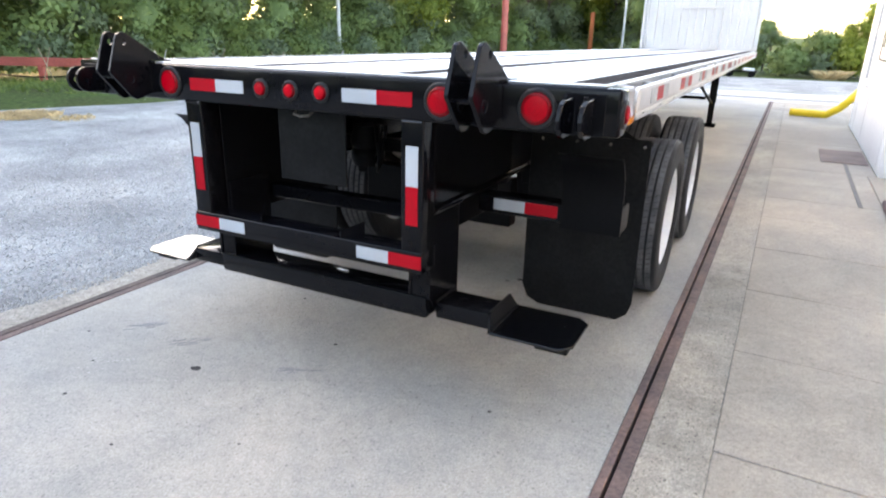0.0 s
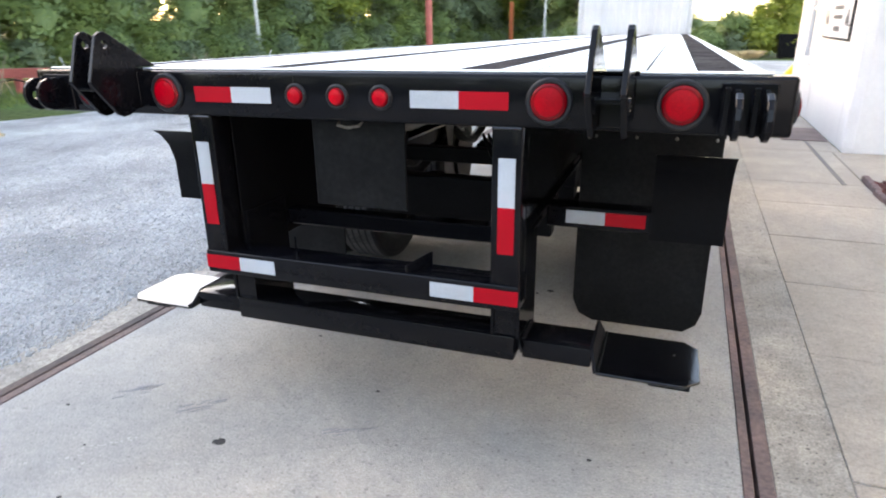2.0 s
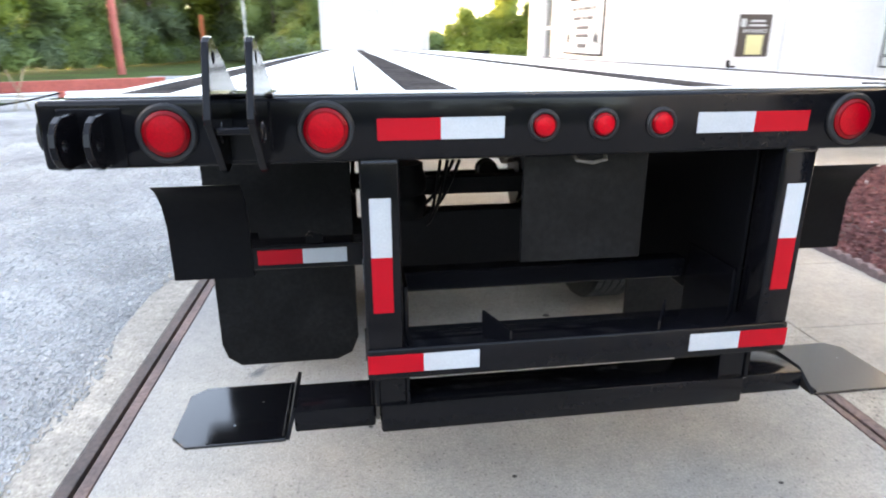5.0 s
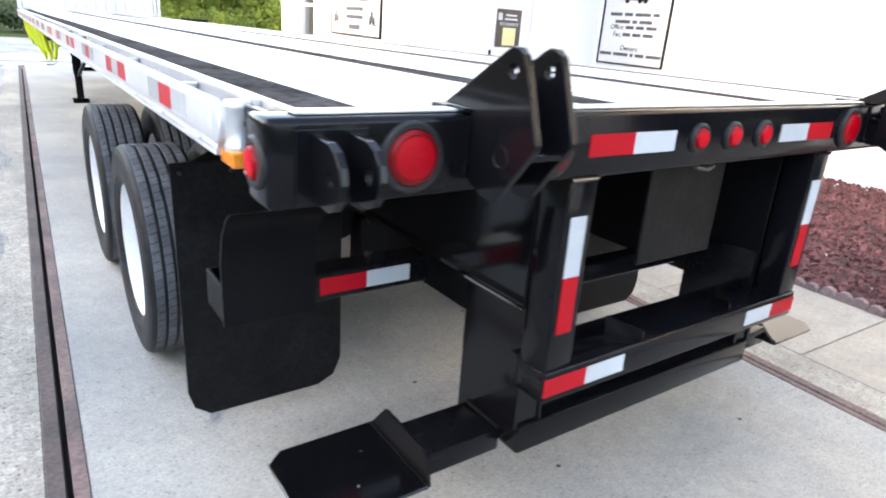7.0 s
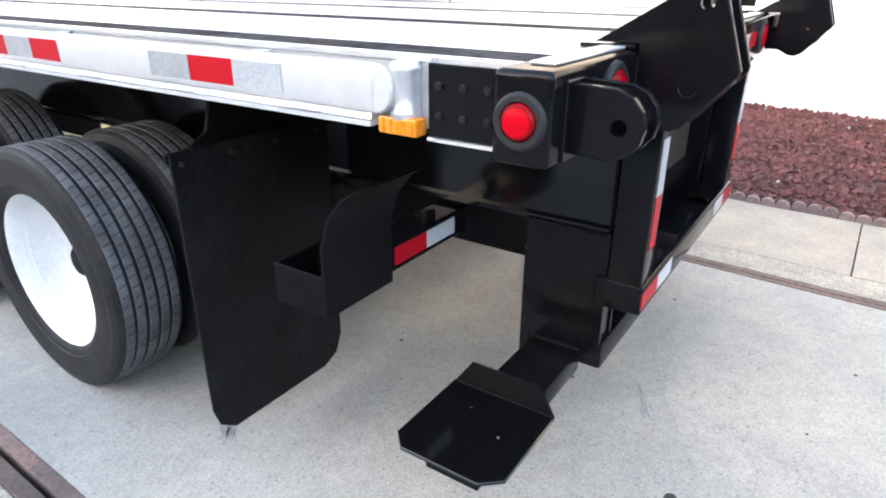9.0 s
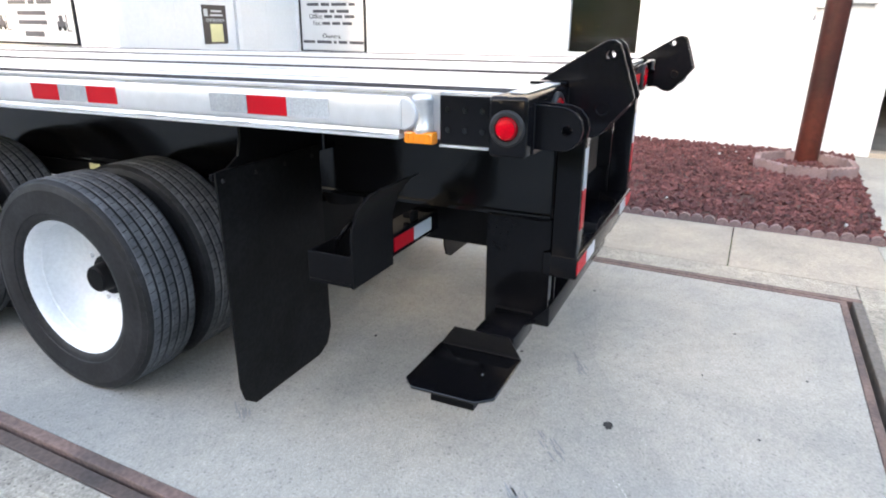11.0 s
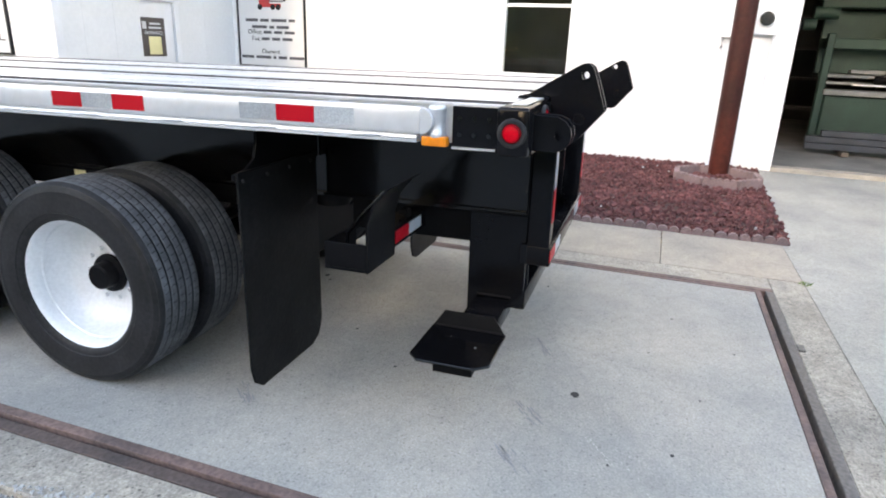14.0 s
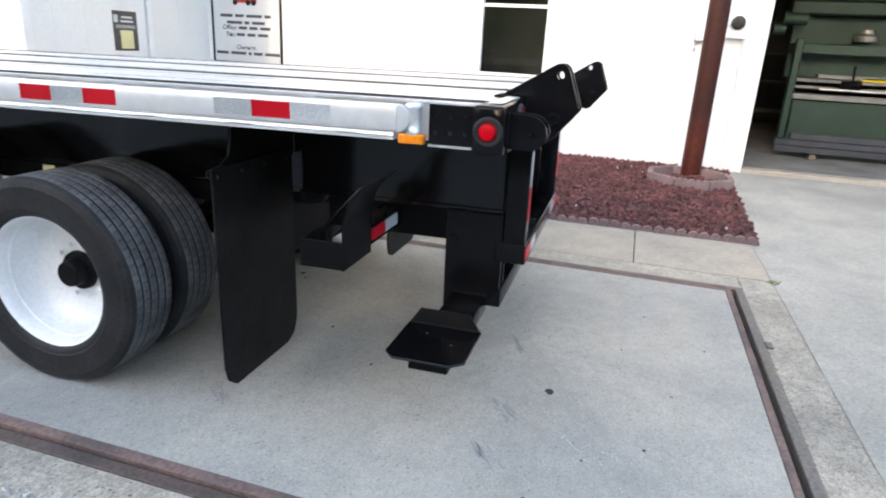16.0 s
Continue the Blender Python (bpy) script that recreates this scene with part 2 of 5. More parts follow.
def leaf_material(name, dark, light):
    m = bpy.data.materials.new(name)
    m.use_nodes = True
    nt = m.node_tree
    b = nt.nodes["Principled BSDF"]
    g = nt.nodes.new("ShaderNodeNewGeometry")
    r = nt.nodes.new("ShaderNodeValToRGB")
    r.color_ramp.elements[0].color, r.color_ramp.elements[1].color = (*dark, 1), (*light, 1)
    nt.links.new(g.outputs["Random Per Island"], r.inputs["Fac"])
    co = nt.nodes.new("ShaderNodeTexCoord")
    n = nt.nodes.new("ShaderNodeTexNoise")
    n.inputs["Scale"].default_value = 0.5
    nt.links.new(co.outputs["Object"], n.inputs["Vector"])
    x = nt.nodes.new("ShaderNodeMix")
    x.data_type, x.blend_type = "RGBA", "MULTIPLY"
    x.inputs["Factor"].default_value = 1.0
    r2 = nt.nodes.new("ShaderNodeValToRGB")
    r2.color_ramp.elements[0].position, r2.color_ramp.elements[1].position = 0.35, 0.65
    r2.color_ramp.elements[0].color, r2.color_ramp.elements[1].color = (0.62, 0.68, 0.68, 1), (1, 1, 1, 1)
    nt.links.new(n.outputs["Fac"], r2.inputs["Fac"])
    nt.links.new(r.outputs["Color"], x.inputs["A"])
    nt.links.new(r2.outputs["Color"], x.inputs["B"])
    nt.links.new(x.outputs["Result"], b.inputs["Base Color"])
    b.inputs["Roughness"].default_value = 0.6
    tr = nt.nodes.new("ShaderNodeBsdfTranslucent")
    nt.links.new(x.outputs["Result"], tr.inputs["Color"])
    ms = nt.nodes.new("ShaderNodeMixShader")
    ms.inputs["Fac"].default_value = 0.5
    nt.links.new(b.outputs["BSDF"], ms.inputs[1])
    nt.links.new(tr.outputs["BSDF"], ms.inputs[2])
    nt.links.new(ms.outputs["Shader"], nt.nodes["Material Output"].inputs["Surface"])
    return m


LEAF_A = leaf_material("green_leaves", (0.175, 0.245, 0.085), (0.285, 0.36, 0.125))
LEAF_B = leaf_material("grey_green_leaves", (0.185, 0.235, 0.13), (0.28, 0.335, 0.175))
LEAF_C = leaf_material("fresh_green_leaves", (0.13, 0.19, 0.045), (0.24, 0.29, 0.075))
# brighter yellow-green: low sun on the far foliage, put into the leaf colour
LEAF_SUN = leaf_material("yellow_green_leaves", (0.22, 0.27, 0.04), (0.42, 0.44, 0.07))

glass = bpy.data.materials.new("window_glass")
glass.use_nodes = True
gb = glass.node_tree.nodes["Principled BSDF"]
gb.inputs["Base Color"].default_value = (0.62, 0.66, 0.65, 1)
gb.inputs["Roughness"].default_value = 0.03
gb.inputs["Transmission Weight"].default_value = 1.0
gb.inputs["IOR"].default_value = 1.45


# ---- mesh helpers ----
def box(bm, x0, x1, y0, y1, z0, z1, bevel=0.0, seg=1):
    v = [bm.verts.new(p) for p in ((x0, y0, z0), (x1, y0, z0), (x1, y1, z0), (x0, y1, z0), (x0, y0, z1), (x1, y0, z1), (x1, y1, z1), (x0, y1, z1))]
    fs = [bm.faces.new([v[i] for i in q]) for q in ((3, 2, 1, 0), (4, 5, 6, 7), (0, 1, 5, 4), (1, 2, 6, 5), (2, 3, 7, 6), (3, 0, 4, 7))]
    if bevel:
        es = list({e for f in fs for e in f.edges})
        bmesh.ops.bevel(bm, geom=es, offset=bevel, segments=seg, affect="EDGES", profile=0.5)
    return v


def prism(bm, outline, axis, a, b, bevel=0.0, seg=1):
    """The outline, in the two axes left over, pushed from a to b along the axis."""
    def at(p, w):
        return {"x": (w, p[0], p[1]), "y": (p[0], w, p[1]), "z": (p[0], p[1], w)}[axis]
    lo = [bm.verts.new(at(p, a)) for p in outline]
    hi = [bm.verts.new(at(p, b)) for p in outline]
    n = len(outline)
    fs = [bm.faces.new(lo), bm.faces.new(hi)]
    fs += [bm.faces.new((lo[i], lo[(i + 1) % n], hi[(i + 1) % n], hi[i])) for i in range(n)]
    bmesh.ops.recalc_face_normals(bm, faces=fs)
    if bevel:
        es = list(fs[0].edges) + list(fs[1].edges)
        bmesh.ops.bevel(bm, geom=es, offset=bevel, segments=seg, affect="EDGES", profile=0.5)


def tube(bm, p0, p1, r, n=16, r2=None):
    p0, p1 = Vector(p0), Vector(p1)
    d = p1 - p0
    m = Matrix.Translation((p0 + p1) / 2) @ d.to_track_quat("Z", "Y").to_matrix().to_4x4()
    bmesh.ops.create_cone(bm, cap_ends=True, segments=n, radius1=r, radius2=r if r2 is None else r2, depth=d.length, matrix=m)


def lathe(bm, profile, n=48, axis="x", at=(0, 0, 0), closed=False):
    """Turns a profile of (along, radius) round the axis."""
    rings = []
    for u, r in profile:
        ring = []
        for i in range(n):
            a = 2 * math.pi * i / n
            c, s = r * math.cos(a), r * math.sin(a)
            p = {"x": (u, c, s), "y": (c, u, s), "z": (c, s, u)}[axis]
            ring.append(bm.verts.new((p[0] + at[0], p[1] + at[1], p[2] + at[2])))
        rings.append(ring)
    pairs = list(zip(rings, rings[1:])) + ([(rings[-1], rings[0])] if closed else [])
    fs = []
    for p, q in pairs:
        for i in range(n):
            fs.append(bm.faces.new((p[i], p[(i + 1) % n], q[(i + 1) % n], q[i])))
    if not closed:
        fs += [bm.faces.new(rings[0]), bm.faces.new(rings[-1])]
    bmesh.ops.recalc_face_normals(bm, faces=fs)


def sweep(bm, points, r, n=10, flat=1.0):
    """A bent rod through the points."""
    pts = [Vector(p) for p in points]
    rings = []
    for i, p in enumerate(pts):
        d = (pts[min(i + 1, len(pts) - 1)] - pts[max(i - 1, 0)]).normalized()
        q = d.to_track_quat("Z", "Y")
        rings.append([bm.verts.new(p + q @ Vector((r * math.cos(2 * math.pi * k / n), flat * r * math.sin(2 * math.pi * k / n), 0))) for k in range(n)])
    for a, b in zip(rings, rings[1:]):
        for k in range(n):
            bm.faces.new((a[k], a[(k + 1) % n], b[(k + 1) % n], b[k]))
    bm.faces.new(rings[0])
    bm.faces.new(rings[-1])
    bmesh.ops.recalc_face_normals(bm, faces=bm.faces[:])


def finish(name, bm, mat, smooth=None):
    me = bpy.data.meshes.new(name)
    bm.to_mesh(me)
    bm.free()
    me.materials.append(mat)
    if smooth is not None:
        me.shade_smooth()
        me.set_sharp_from_angle(angle=radians(smooth))
    return new(name, me)


def part(name, bm, mat, parent, label="", smooth=35):
    ob = finish(name, bm, mat, smooth)
    ob.parent = parent
    if label:
        tagged(ob, label)
    return ob


def boxpart(name, dims, mat, parent, label="", bevel=0.004, seg=1):
    bm = bmesh.new()
    box(bm, *dims, bevel=bevel, seg=seg)
    return part(name, bm, mat, parent, label)


def thing(name, label, category, group="", kind="", m=None):
    ob = new(name)
    if m is not None:
        ob.matrix_world = m
    return tagged(ob, label, category, group, kind)


def solid(name, bm, mat, label, category, kind="", group="", smooth=35):
    return tagged(finish(name, bm, mat, smooth), label, category, group, kind)


def lettering(text, size, mat, m, parent, name="lettering"):
    cu = bpy.data.curves.new("text", "FONT")
    cu.body, cu.size, cu.extrude, cu.align_x, cu.align_y = text, size, 0.002, "CENTER", "CENTER"
    tmp = new("text", cu)
    me = bpy.data.meshes.new_from_object(tmp.evaluated_get(bpy.context.evaluated_depsgraph_get()))
    bpy.data.objects.remove(tmp)
    me.materials.clear()
    me.materials.append(mat)
    ob = new(name, me)
    ob.parent = parent
    ob.matrix_basis = m
    return ob


# ---- ground ----
def sheet(name, x0, x1, y0, y1, z, mat, label, category, cuts=1, rough=0.0):
    bm = bmesh.new()
    bmesh.ops.create_grid(bm, x_segments=cuts, y_segments=cuts, size=0.5)
    for v in bm.verts:
        v.co = Vector((x0 + (v.co.x + 0.5) * (x1 - x0), y0 + (v.co.y + 0.5) * (y1 - y0), z))
        if rough:
            v.co.z += rough * noise.noise(v.co * 0.7)
    return solid(name, bm, mat, label, category, kind="structure")


sheet("ground", -900, 900, -900, 900, -0.10, GRASS, "green and straw-coloured grass ground", "ground")
bm = bmesh.new()
prism(bm, [(-12.6, -30), (-1.95, -30), (-1.95, 16.2), (60, 16.2), (60, 26.8), (-9.5, 26.8), (-9.4, 11.8), (-10.3, 7.0), (-12.6, 2.0)], "z", -0.2, -0.04)
solid("road", bm, GRAVEL, "pale crushed limestone gravel yard", "gravel yard", kind="structure")
for y0, y1, lb in ((17.5, 19.2, "pale concrete road beyond the weighbridge"), (16.25, 16.75, "pale concrete lip at the far end of the weighbridge")):
    bm = bmesh.new()
    prism(bm, [(-11.0, y0), (60, y0), (60, y1), (-11.0, y1)], "z", -0.1, -0.012)
    solid("road", bm, ROAD, lb, "road", kind="structure")

# weighbridge deck with steel edges and open slots; XL, XR, YS: middles of the slots
XL, XR, YS, SF = -1.674, 1.417, -1.236, 16.15
bm = bmesh.new()
box(bm, XL + 0.061, XR - 0.042, YS + 0.056, SF, -0.12, 0.0, bevel=0.004)
solid("pavement", bm, SLAB, "grey worn concrete weighbridge deck", "concrete deck", kind="structure")
for d, mt, lb in (
        ((XL + 0.012, XL + 0.061, YS + 0.018, SF, -0.12, 0.004), RUST, "rusty steel edge of the weighbridge deck"),
        ((XR - 0.042, XR - 0.007, YS + 0.018, SF, -0.12, 0.004), RUST, "rusty steel edge of the weighbridge deck"),
        ((XL + 0.061, XR - 0.042, YS + 0.018, YS + 0.056, -0.12, 0.004), RUST, "rusty steel end edge of the weighbridge deck"),
        ((XL - 0.064, XL - 0.009, YS - 0.066, SF, -0.12, -0.002), KERBSTEEL, "dark brown steel kerb angle beside the slot"),
        ((XR + 0.007, XR + 0.062, YS - 0.066, SF, -0.12, 0.004), RUST, "rusty steel kerb angle beside the slot"),
        ((XL - 0.011, XR + 0.007, YS - 0.066, YS - 0.015, -0.12, 0.004), DARKSTEEL, "grey steel end angle of the weighbridge pit")):
    bm = bmesh.new()
    box(bm, *d, bevel=0.003)
    solid("trim", bm, mt, lb, "steel edge", kind="structure")
bm = bmesh.new()
box(bm, XL - 0.05, XR + 0.05, YS - 0.05, SF, -0.2, -0.09)
solid("trim", bm, GAP, "dark open slot round the weighbridge deck", "slot", kind="structure")
bm = bmesh.new()
box(bm, -1.985, XL - 0.064, YS - 0.064, SF, -0.12, -0.006, bevel=0.006)
solid("kerb", bm, AGG, "pale coarse concrete kerb strip beside gravel", "kerb strip", kind="structure")
bm = bmesh.new()
box(bm, XR + 0.062, 1.733, YS - 0.064, SF, -0.12, 0.0, bevel=0.004)
solid("kerb", bm, AGG, "exposed-aggregate concrete strip along the weighbridge", "kerb strip", kind="structure")
bm = bmesh.new()
prism(bm, [(-1.985, -12), (6.99, -12), (6.99, -1.68), (2.79, -1.62), (2.79, -1.553), (-1.985, -1.553)], "z", -0.12, -0.004)
solid("pavement", bm, APRONC, "pale concrete apron before the workshop door", "concrete apron", kind="structure")

bm = bmesh.new()
box(bm, -1.985, 1.733, -1.545, YS - 0.070, -0.12, -0.002, bevel=0.004)
solid("kerb", bm, AGG, "pale concrete strip across the weighbridge end", "kerb strip", kind="structure")

bm = bmesh.new()
box(bm, 1.7325, 1.738, -1.54, SF, -0.12, -0.004)
box(bm, -1.985, 2.79, -1.556, -1.5425, -0.12, -0.0065)
solid("trim", bm, JOINT, "dirt-filled joint between the concrete strips", "joint", kind="structure")

# ---- building ----
WX, BX, BY0, BY2, BY1, HH = 7.0, 2.86, 6.88, 7.35, 12.0, 7.6   # BY2: the recessed part of the office side
RX = 4.26
bm = bmesh.new()
for d in ((WX, WX + 0.2, -1.99, 1.10, 0.0, HH), (WX, WX + 0.2, 2.24, BY2 + 0.2, 0.0, HH), (WX, WX + 0.2, 1.10, 2.24, 0.0, 1.16),
          (WX, WX + 0.2, 1.10, 2.24, 3.0, HH), (WX, WX + 0.2, -7.2, -1.99, 3.7, HH), (WX, WX + 0.2, -14, -7.2, 0.0, HH)):
    box(bm, *d)
solid("wall_main", bm, SIDING, "white painted metal-clad workshop wall", "wall", kind="structure")
bm = bmesh.new()
for d in ((BX, BX + 0.2, BY0, 10.16, 0.0, HH), (BX, BX + 0.2, 10.86, BY1, 0.0, HH), (BX, BX + 0.2, 10.16, 10.86, 0.0, 0.86), (BX, BX + 0.2, 10.16, 10.86, 2.3, HH)):
    box(bm, *d)
solid("wall_office_front", bm, SIDING, "white painted office wall facing the weighbridge", "wall", kind="structure")
bm = bmesh.new()
for d in ((BX + 0.2, RX, BY0, BY0 + 0.2, 0.0, HH), (RX - 0.2, RX, BY0 + 0.2, BY2 + 0.2, 0.0, HH), (RX, 4.55, BY2, BY2 + 0.2, 0.0, HH), (5.45, WX, BY2, BY2 + 0.2, 0.0, HH), (4.55, 5.45, BY2, BY2 + 0.2, 2.08, HH)):
    box(bm, *d)
solid("wall_office_side", bm, SIDING, "white painted office side wall with the entrance", "wall", kind="structure")
# the back wall alone gets the dark tone, interior shade put into its colour
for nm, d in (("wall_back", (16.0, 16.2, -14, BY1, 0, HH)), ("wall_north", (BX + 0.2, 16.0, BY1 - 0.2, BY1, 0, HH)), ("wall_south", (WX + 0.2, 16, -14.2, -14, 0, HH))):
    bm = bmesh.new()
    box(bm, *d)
    solid(nm, bm, SHOPDIM if nm == "wall_back" else SIDING, "plain outer wall of the workshop", "wall", kind="structure")
bm = bmesh.new()
box(bm, BX - 0.25, 16.3, BY0 - 0.25, BY1 + 0.2, HH, HH + 0.15)
box(bm, 5.85, 16.3, -14.3, BY0 - 0.25, HH, HH + 0.15)
solid("roof", bm, SIDING, "flat white roof of the workshop", "roof", kind="structure")
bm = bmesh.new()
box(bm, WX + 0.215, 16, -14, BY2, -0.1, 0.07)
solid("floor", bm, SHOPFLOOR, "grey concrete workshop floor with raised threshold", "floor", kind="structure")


# ---- flatbed trailer ----
GR = math.tan(radians(0.708))       # rise of the ground in the trailer's own frame, per metre forward
trailer = thing("flatbed_trailer", "black and aluminium flatbed trailer with red tail lamps", "trailer", m=pose(0, 0, 0, -0.708, -0.10, 1.24))
DECK = 1.395
TY = 0.0                           # rear face of the tail beam


def disc_lamp(name, x, z, r_lens, r_grommet, lens_label, parent=trailer, side=0):
    """A round lens in a rubber grommet on the rear face, or on a beam end when side is -1 or 1."""
    def place(profile):
        bm = bmesh.new()
        lathe(bm, profile, n=40, axis="x" if side else "y", at=(side * 1.3055, 0.052, z) if side else (x, TY, z))
        return bm
    k = side or -1
    g = part(name, place([(0, r_grommet), (k * 0.006, r_grommet), (k * 0.011, r_grommet - 0.005), (k * 0.011, r_lens + 0.002), (k * 0.005, r_lens - 0.002)]), GROMMET, trailer, "black rubber grommet with red lens")
    lens = part("lens", place([(k * 0.004, r_lens), (k * 0.012, r_lens - 0.001), (k * 0.0165, r_lens * 0.84), (k * 0.0160, r_lens * 0.78), (k * 0.014, 0.001)]), RED_RIM, g, lens_label)
    part("lens_dome", place([(k * 0.013, r_lens * 0.79), (k * 0.0172, r_lens * 0.76), (k * 0.0195, r_lens * 0.5), (k * 0.0205, r_lens * 0.2), (k * 0.0206, 0.001)]), RED_LENS, lens, "bright red pressed lens")
    return g


def drill(ob, x, y, z, r):
    """Bores a round hole along x through a plate of the trailer."""
    cut = bmesh.new()
    tube(cut, (x - 0.05, y, z), (x + 0.05, y, z), r, 20)
    cm = bpy.data.meshes.new("cut")
    cut.to_mesh(cm)
    cut.free()
    co = new("cut", cm)
    mod = ob.modifiers.new("hole", "BOOLEAN")
    mod.object, mod.operation, mod.solver = co, "DIFFERENCE", "EXACT"
    ob.matrix_world, co.matrix_world = Matrix(), Matrix()
    ob.parent = None
    bpy.context.view_layer.update()
    me = bpy.data.meshes.new_from_object(ob.evaluated_get(bpy.context.evaluated_depsgraph_get()))
    ob.modifiers.clear()
    me.polygons.foreach_set("use_smooth", [False] * len(me.polygons))
    ob.data = me
    ob.parent = trailer
    bpy.data.objects.remove(co)


# tail beam; the pale strip on its top stands in for reflected sky
bm = bmesh.new()
box(bm, -1.308, 1.308, TY, 0.105, 1.243, DECK + 0.003, bevel=0.012, seg=3)
part("tail_beam", bm, BLACK, trailer, "glossy black steel tail beam")
boxpart("top_strip", (-1.25, 1.25, 0.022, 0.070, DECK + 0.004, DECK + 0.010), ALU, trailer, "pale strip imitating sky reflected on the black beam's top", bevel=0.002)
for x in (-0.681, 0.681, -1.036, 1.036):
    disc_lamp("tail_lamp", x, 1.322, 0.053, 0.068, "large round red lens")
for x in (-0.153, 0, 0.153):
    disc_lamp("marker_lamp", x, 1.322, 0.029, 0.040, "small round red lens")
for sg in (-1, 1):
    disc_lamp("side_lamp", 0, 1.318, 0.031, 0.047, "round red lens at the beam's end", side=sg)


def tape(x0, x1, y0, y1, z0, z1, red, parent=trailer, pale=None):
    return boxpart("reflective_tape", (x0, x1, y0, y1, z0, z1), TAPE_R if red else pale or TAPE_W, parent, "red reflective tape" if red else "silver-white reflective tape", bevel=0)


for sg in (-1, 1):
    def X(a, b):
        return (min(sg * a, sg * b), max(sg * a, sg * b))
    tape(*X(0.409, 0.562), -0.0025, 0.004, 1.294, 1.346, True)
    tape(*X(0.252, 0.409), -0.0025, 0.004, 1.294, 1.346, False)
    # portal upright, sill tapes
    boxpart("upright", (*X(0.512, 0.608), TY + 0.002, 0.10, 0.658, 1.262), BLACK, trailer, bevel=0.006, seg=3)
    tape(*X(0.535, 0.588), -0.0005, 0.006, 0.998, 1.152, False)
    tape(*X(0.535, 0.588), -0.0005, 0.006, 0.845, 0.998, True)
    tape(*X(0.459, 0.608), -0.0075, 0.002, 0.671, 0.724, True)
    tape(*X(0.306, 0.459), -0.0075, 0.002, 0.671, 0.724, False)
    # inner side plate of the portal and the long chassis beam
    boxpart("side_plate", (*X(0.5035, 0.512), 0.102, 1.00, 0.70, 1.24), BLACK_DULL, trailer, bevel=0.002)
    bm = bmesh.new()
    prism(bm, [(sg * a_, b_) for a_, b_ in ((0.515, 0.873), (0.602, 0.873), (0.602, 0.887), (0.585, 0.887), (0.585, 1.258), (0.602, 1.258), (0.602, 1.272), (0.515, 1.272), (0.515, 1.258), (0.573, 1.258), (0.573, 0.887), (0.515, 0.887))], "y", 0.112, 14.3, bevel=0.002)
    part("chassis_beam", bm, CHASSIS, trailer, "long glossy black chassis beam")
    # weld seams on the plates
    bm = bmesh.new()
    sweep(bm, [(sg * 0.605, 0.112 + 0.012 * i, 0.872 + 0.002 * (i % 2)) for i in range(22)], 0.005, n=6)
    part("weld_seam", bm, BLACK, trailer)
    bm = bmesh.new()
    sweep(bm, [(sg * 0.600, 0.108, 0.885 + 0.012 * i) for i in range(28)], 0.004, n=6)
    part("weld_seam", bm, BLACK_DULL, trailer)
    bm = bmesh.new()
    sweep(bm, [(sg * (0.518 + 0.0085 * i), 0.0005, 1.241 + 0.0015 * (i % 2)) for i in range(11)], 0.005, n=6)
    part("weld_seam", bm, GLOSS, trailer)
    # hanging post
    bm = bmesh.new()
    prism(bm, [(0.105, 0.50), (0.20, 0.395), (0.37, 0.395), (0.37, 0.872), (0.105, 0.872)], "x", *X(0.577, 0.591), bevel=0.002)
    prism(bm, [(0.105, 0.50), (0.20, 0.395), (0.37, 0.395), (0.37, 0.872), (0.105, 0.872)], "x", *X(0.488, 0.500), bevel=0.002)
    box(bm, *X(0.500, 0.577), 0.112, 0.126, 0.50, 0.872, bevel=0.002)
    part("bumper_post", bm, BLACK, trailer, "glossy black plate post")
    boxpart("sill_end", (*X(0.555, 0.613), 0.098, 0.130, 0.654, 0.747), BLACK, trailer, bevel=0.003)
    # step plate: an arm from the post, a sloping flange and a flat tread with clipped corners
    arm = boxpart("step_arm", (*X(0.591, 0.835), 0.160, 0.325, 0.398, 0.470), BLACK, trailer, bevel=0.008, seg=2)
    bm = bmesh.new()
    sweep(bm, [(sg * 0.596, 0.165 + 0.012 * i, 0.472 + 0.0015 * (i % 2)) for i in range(14)], 0.006, n=6)
    part("weld_seam", bm, BLACK_DULL, arm)
    out, inn = 1.192, 0.858
    pl = [(sg * inn, 0.120), (sg * (out - 0.047), 0.120), (sg * out, 0.172), (sg * out, 0.405), (sg * (out - 0.047), 0.449), (sg * inn, 0.449)]
    bm = bmesh.new()
    prism(bm, pl, "z", 0.397, 0.408, bevel=0.002)
    step = part("step_plate", bm, GLOSS, trailer, "flat black step plate with clipped corners")
    bm = bmesh.new()
    lo_, hi_ = [(0.122, 0.860, 0.404), (0.447, 0.860, 0.404)], [(0.180, 0.838, 0.474), (0.400, 0.838, 0.474)]
    v = [bm.verts.new((sg * (x_ + d_), y_, z_ + d_ * 0.4)) for d_ in (0.0, -0.011) for y_, x_, z_ in (lo_[0], lo_[1], hi_[1], hi_[0])]
    for q_ in ((0, 1, 2, 3), (4, 5, 6, 7), (0, 1, 5, 4), (1, 2, 6, 5), (2, 3, 7, 6), (3, 0, 4, 7)):
        bm.faces.new([v[i] for i in q_])
    bmesh.ops.recalc_face_normals(bm, faces=bm.faces[:])
    part("sloping_flange", bm, BLACK_DULL, step)
    bm = bmesh.new()
    sweep(bm, [(sg * 0.864, 0.126 + 0.012 * i, 0.411 + 0.0015 * (i % 2)) for i in range(27)], 0.005, n=6)
    part("weld_seam", bm, BLACK_DULL, step)
    boxpart("foot_block", (*X(1.03, 1.165), 0.185, 0.345, 0.352, 0.397), BLACK_DULL, step, bevel=0.003)
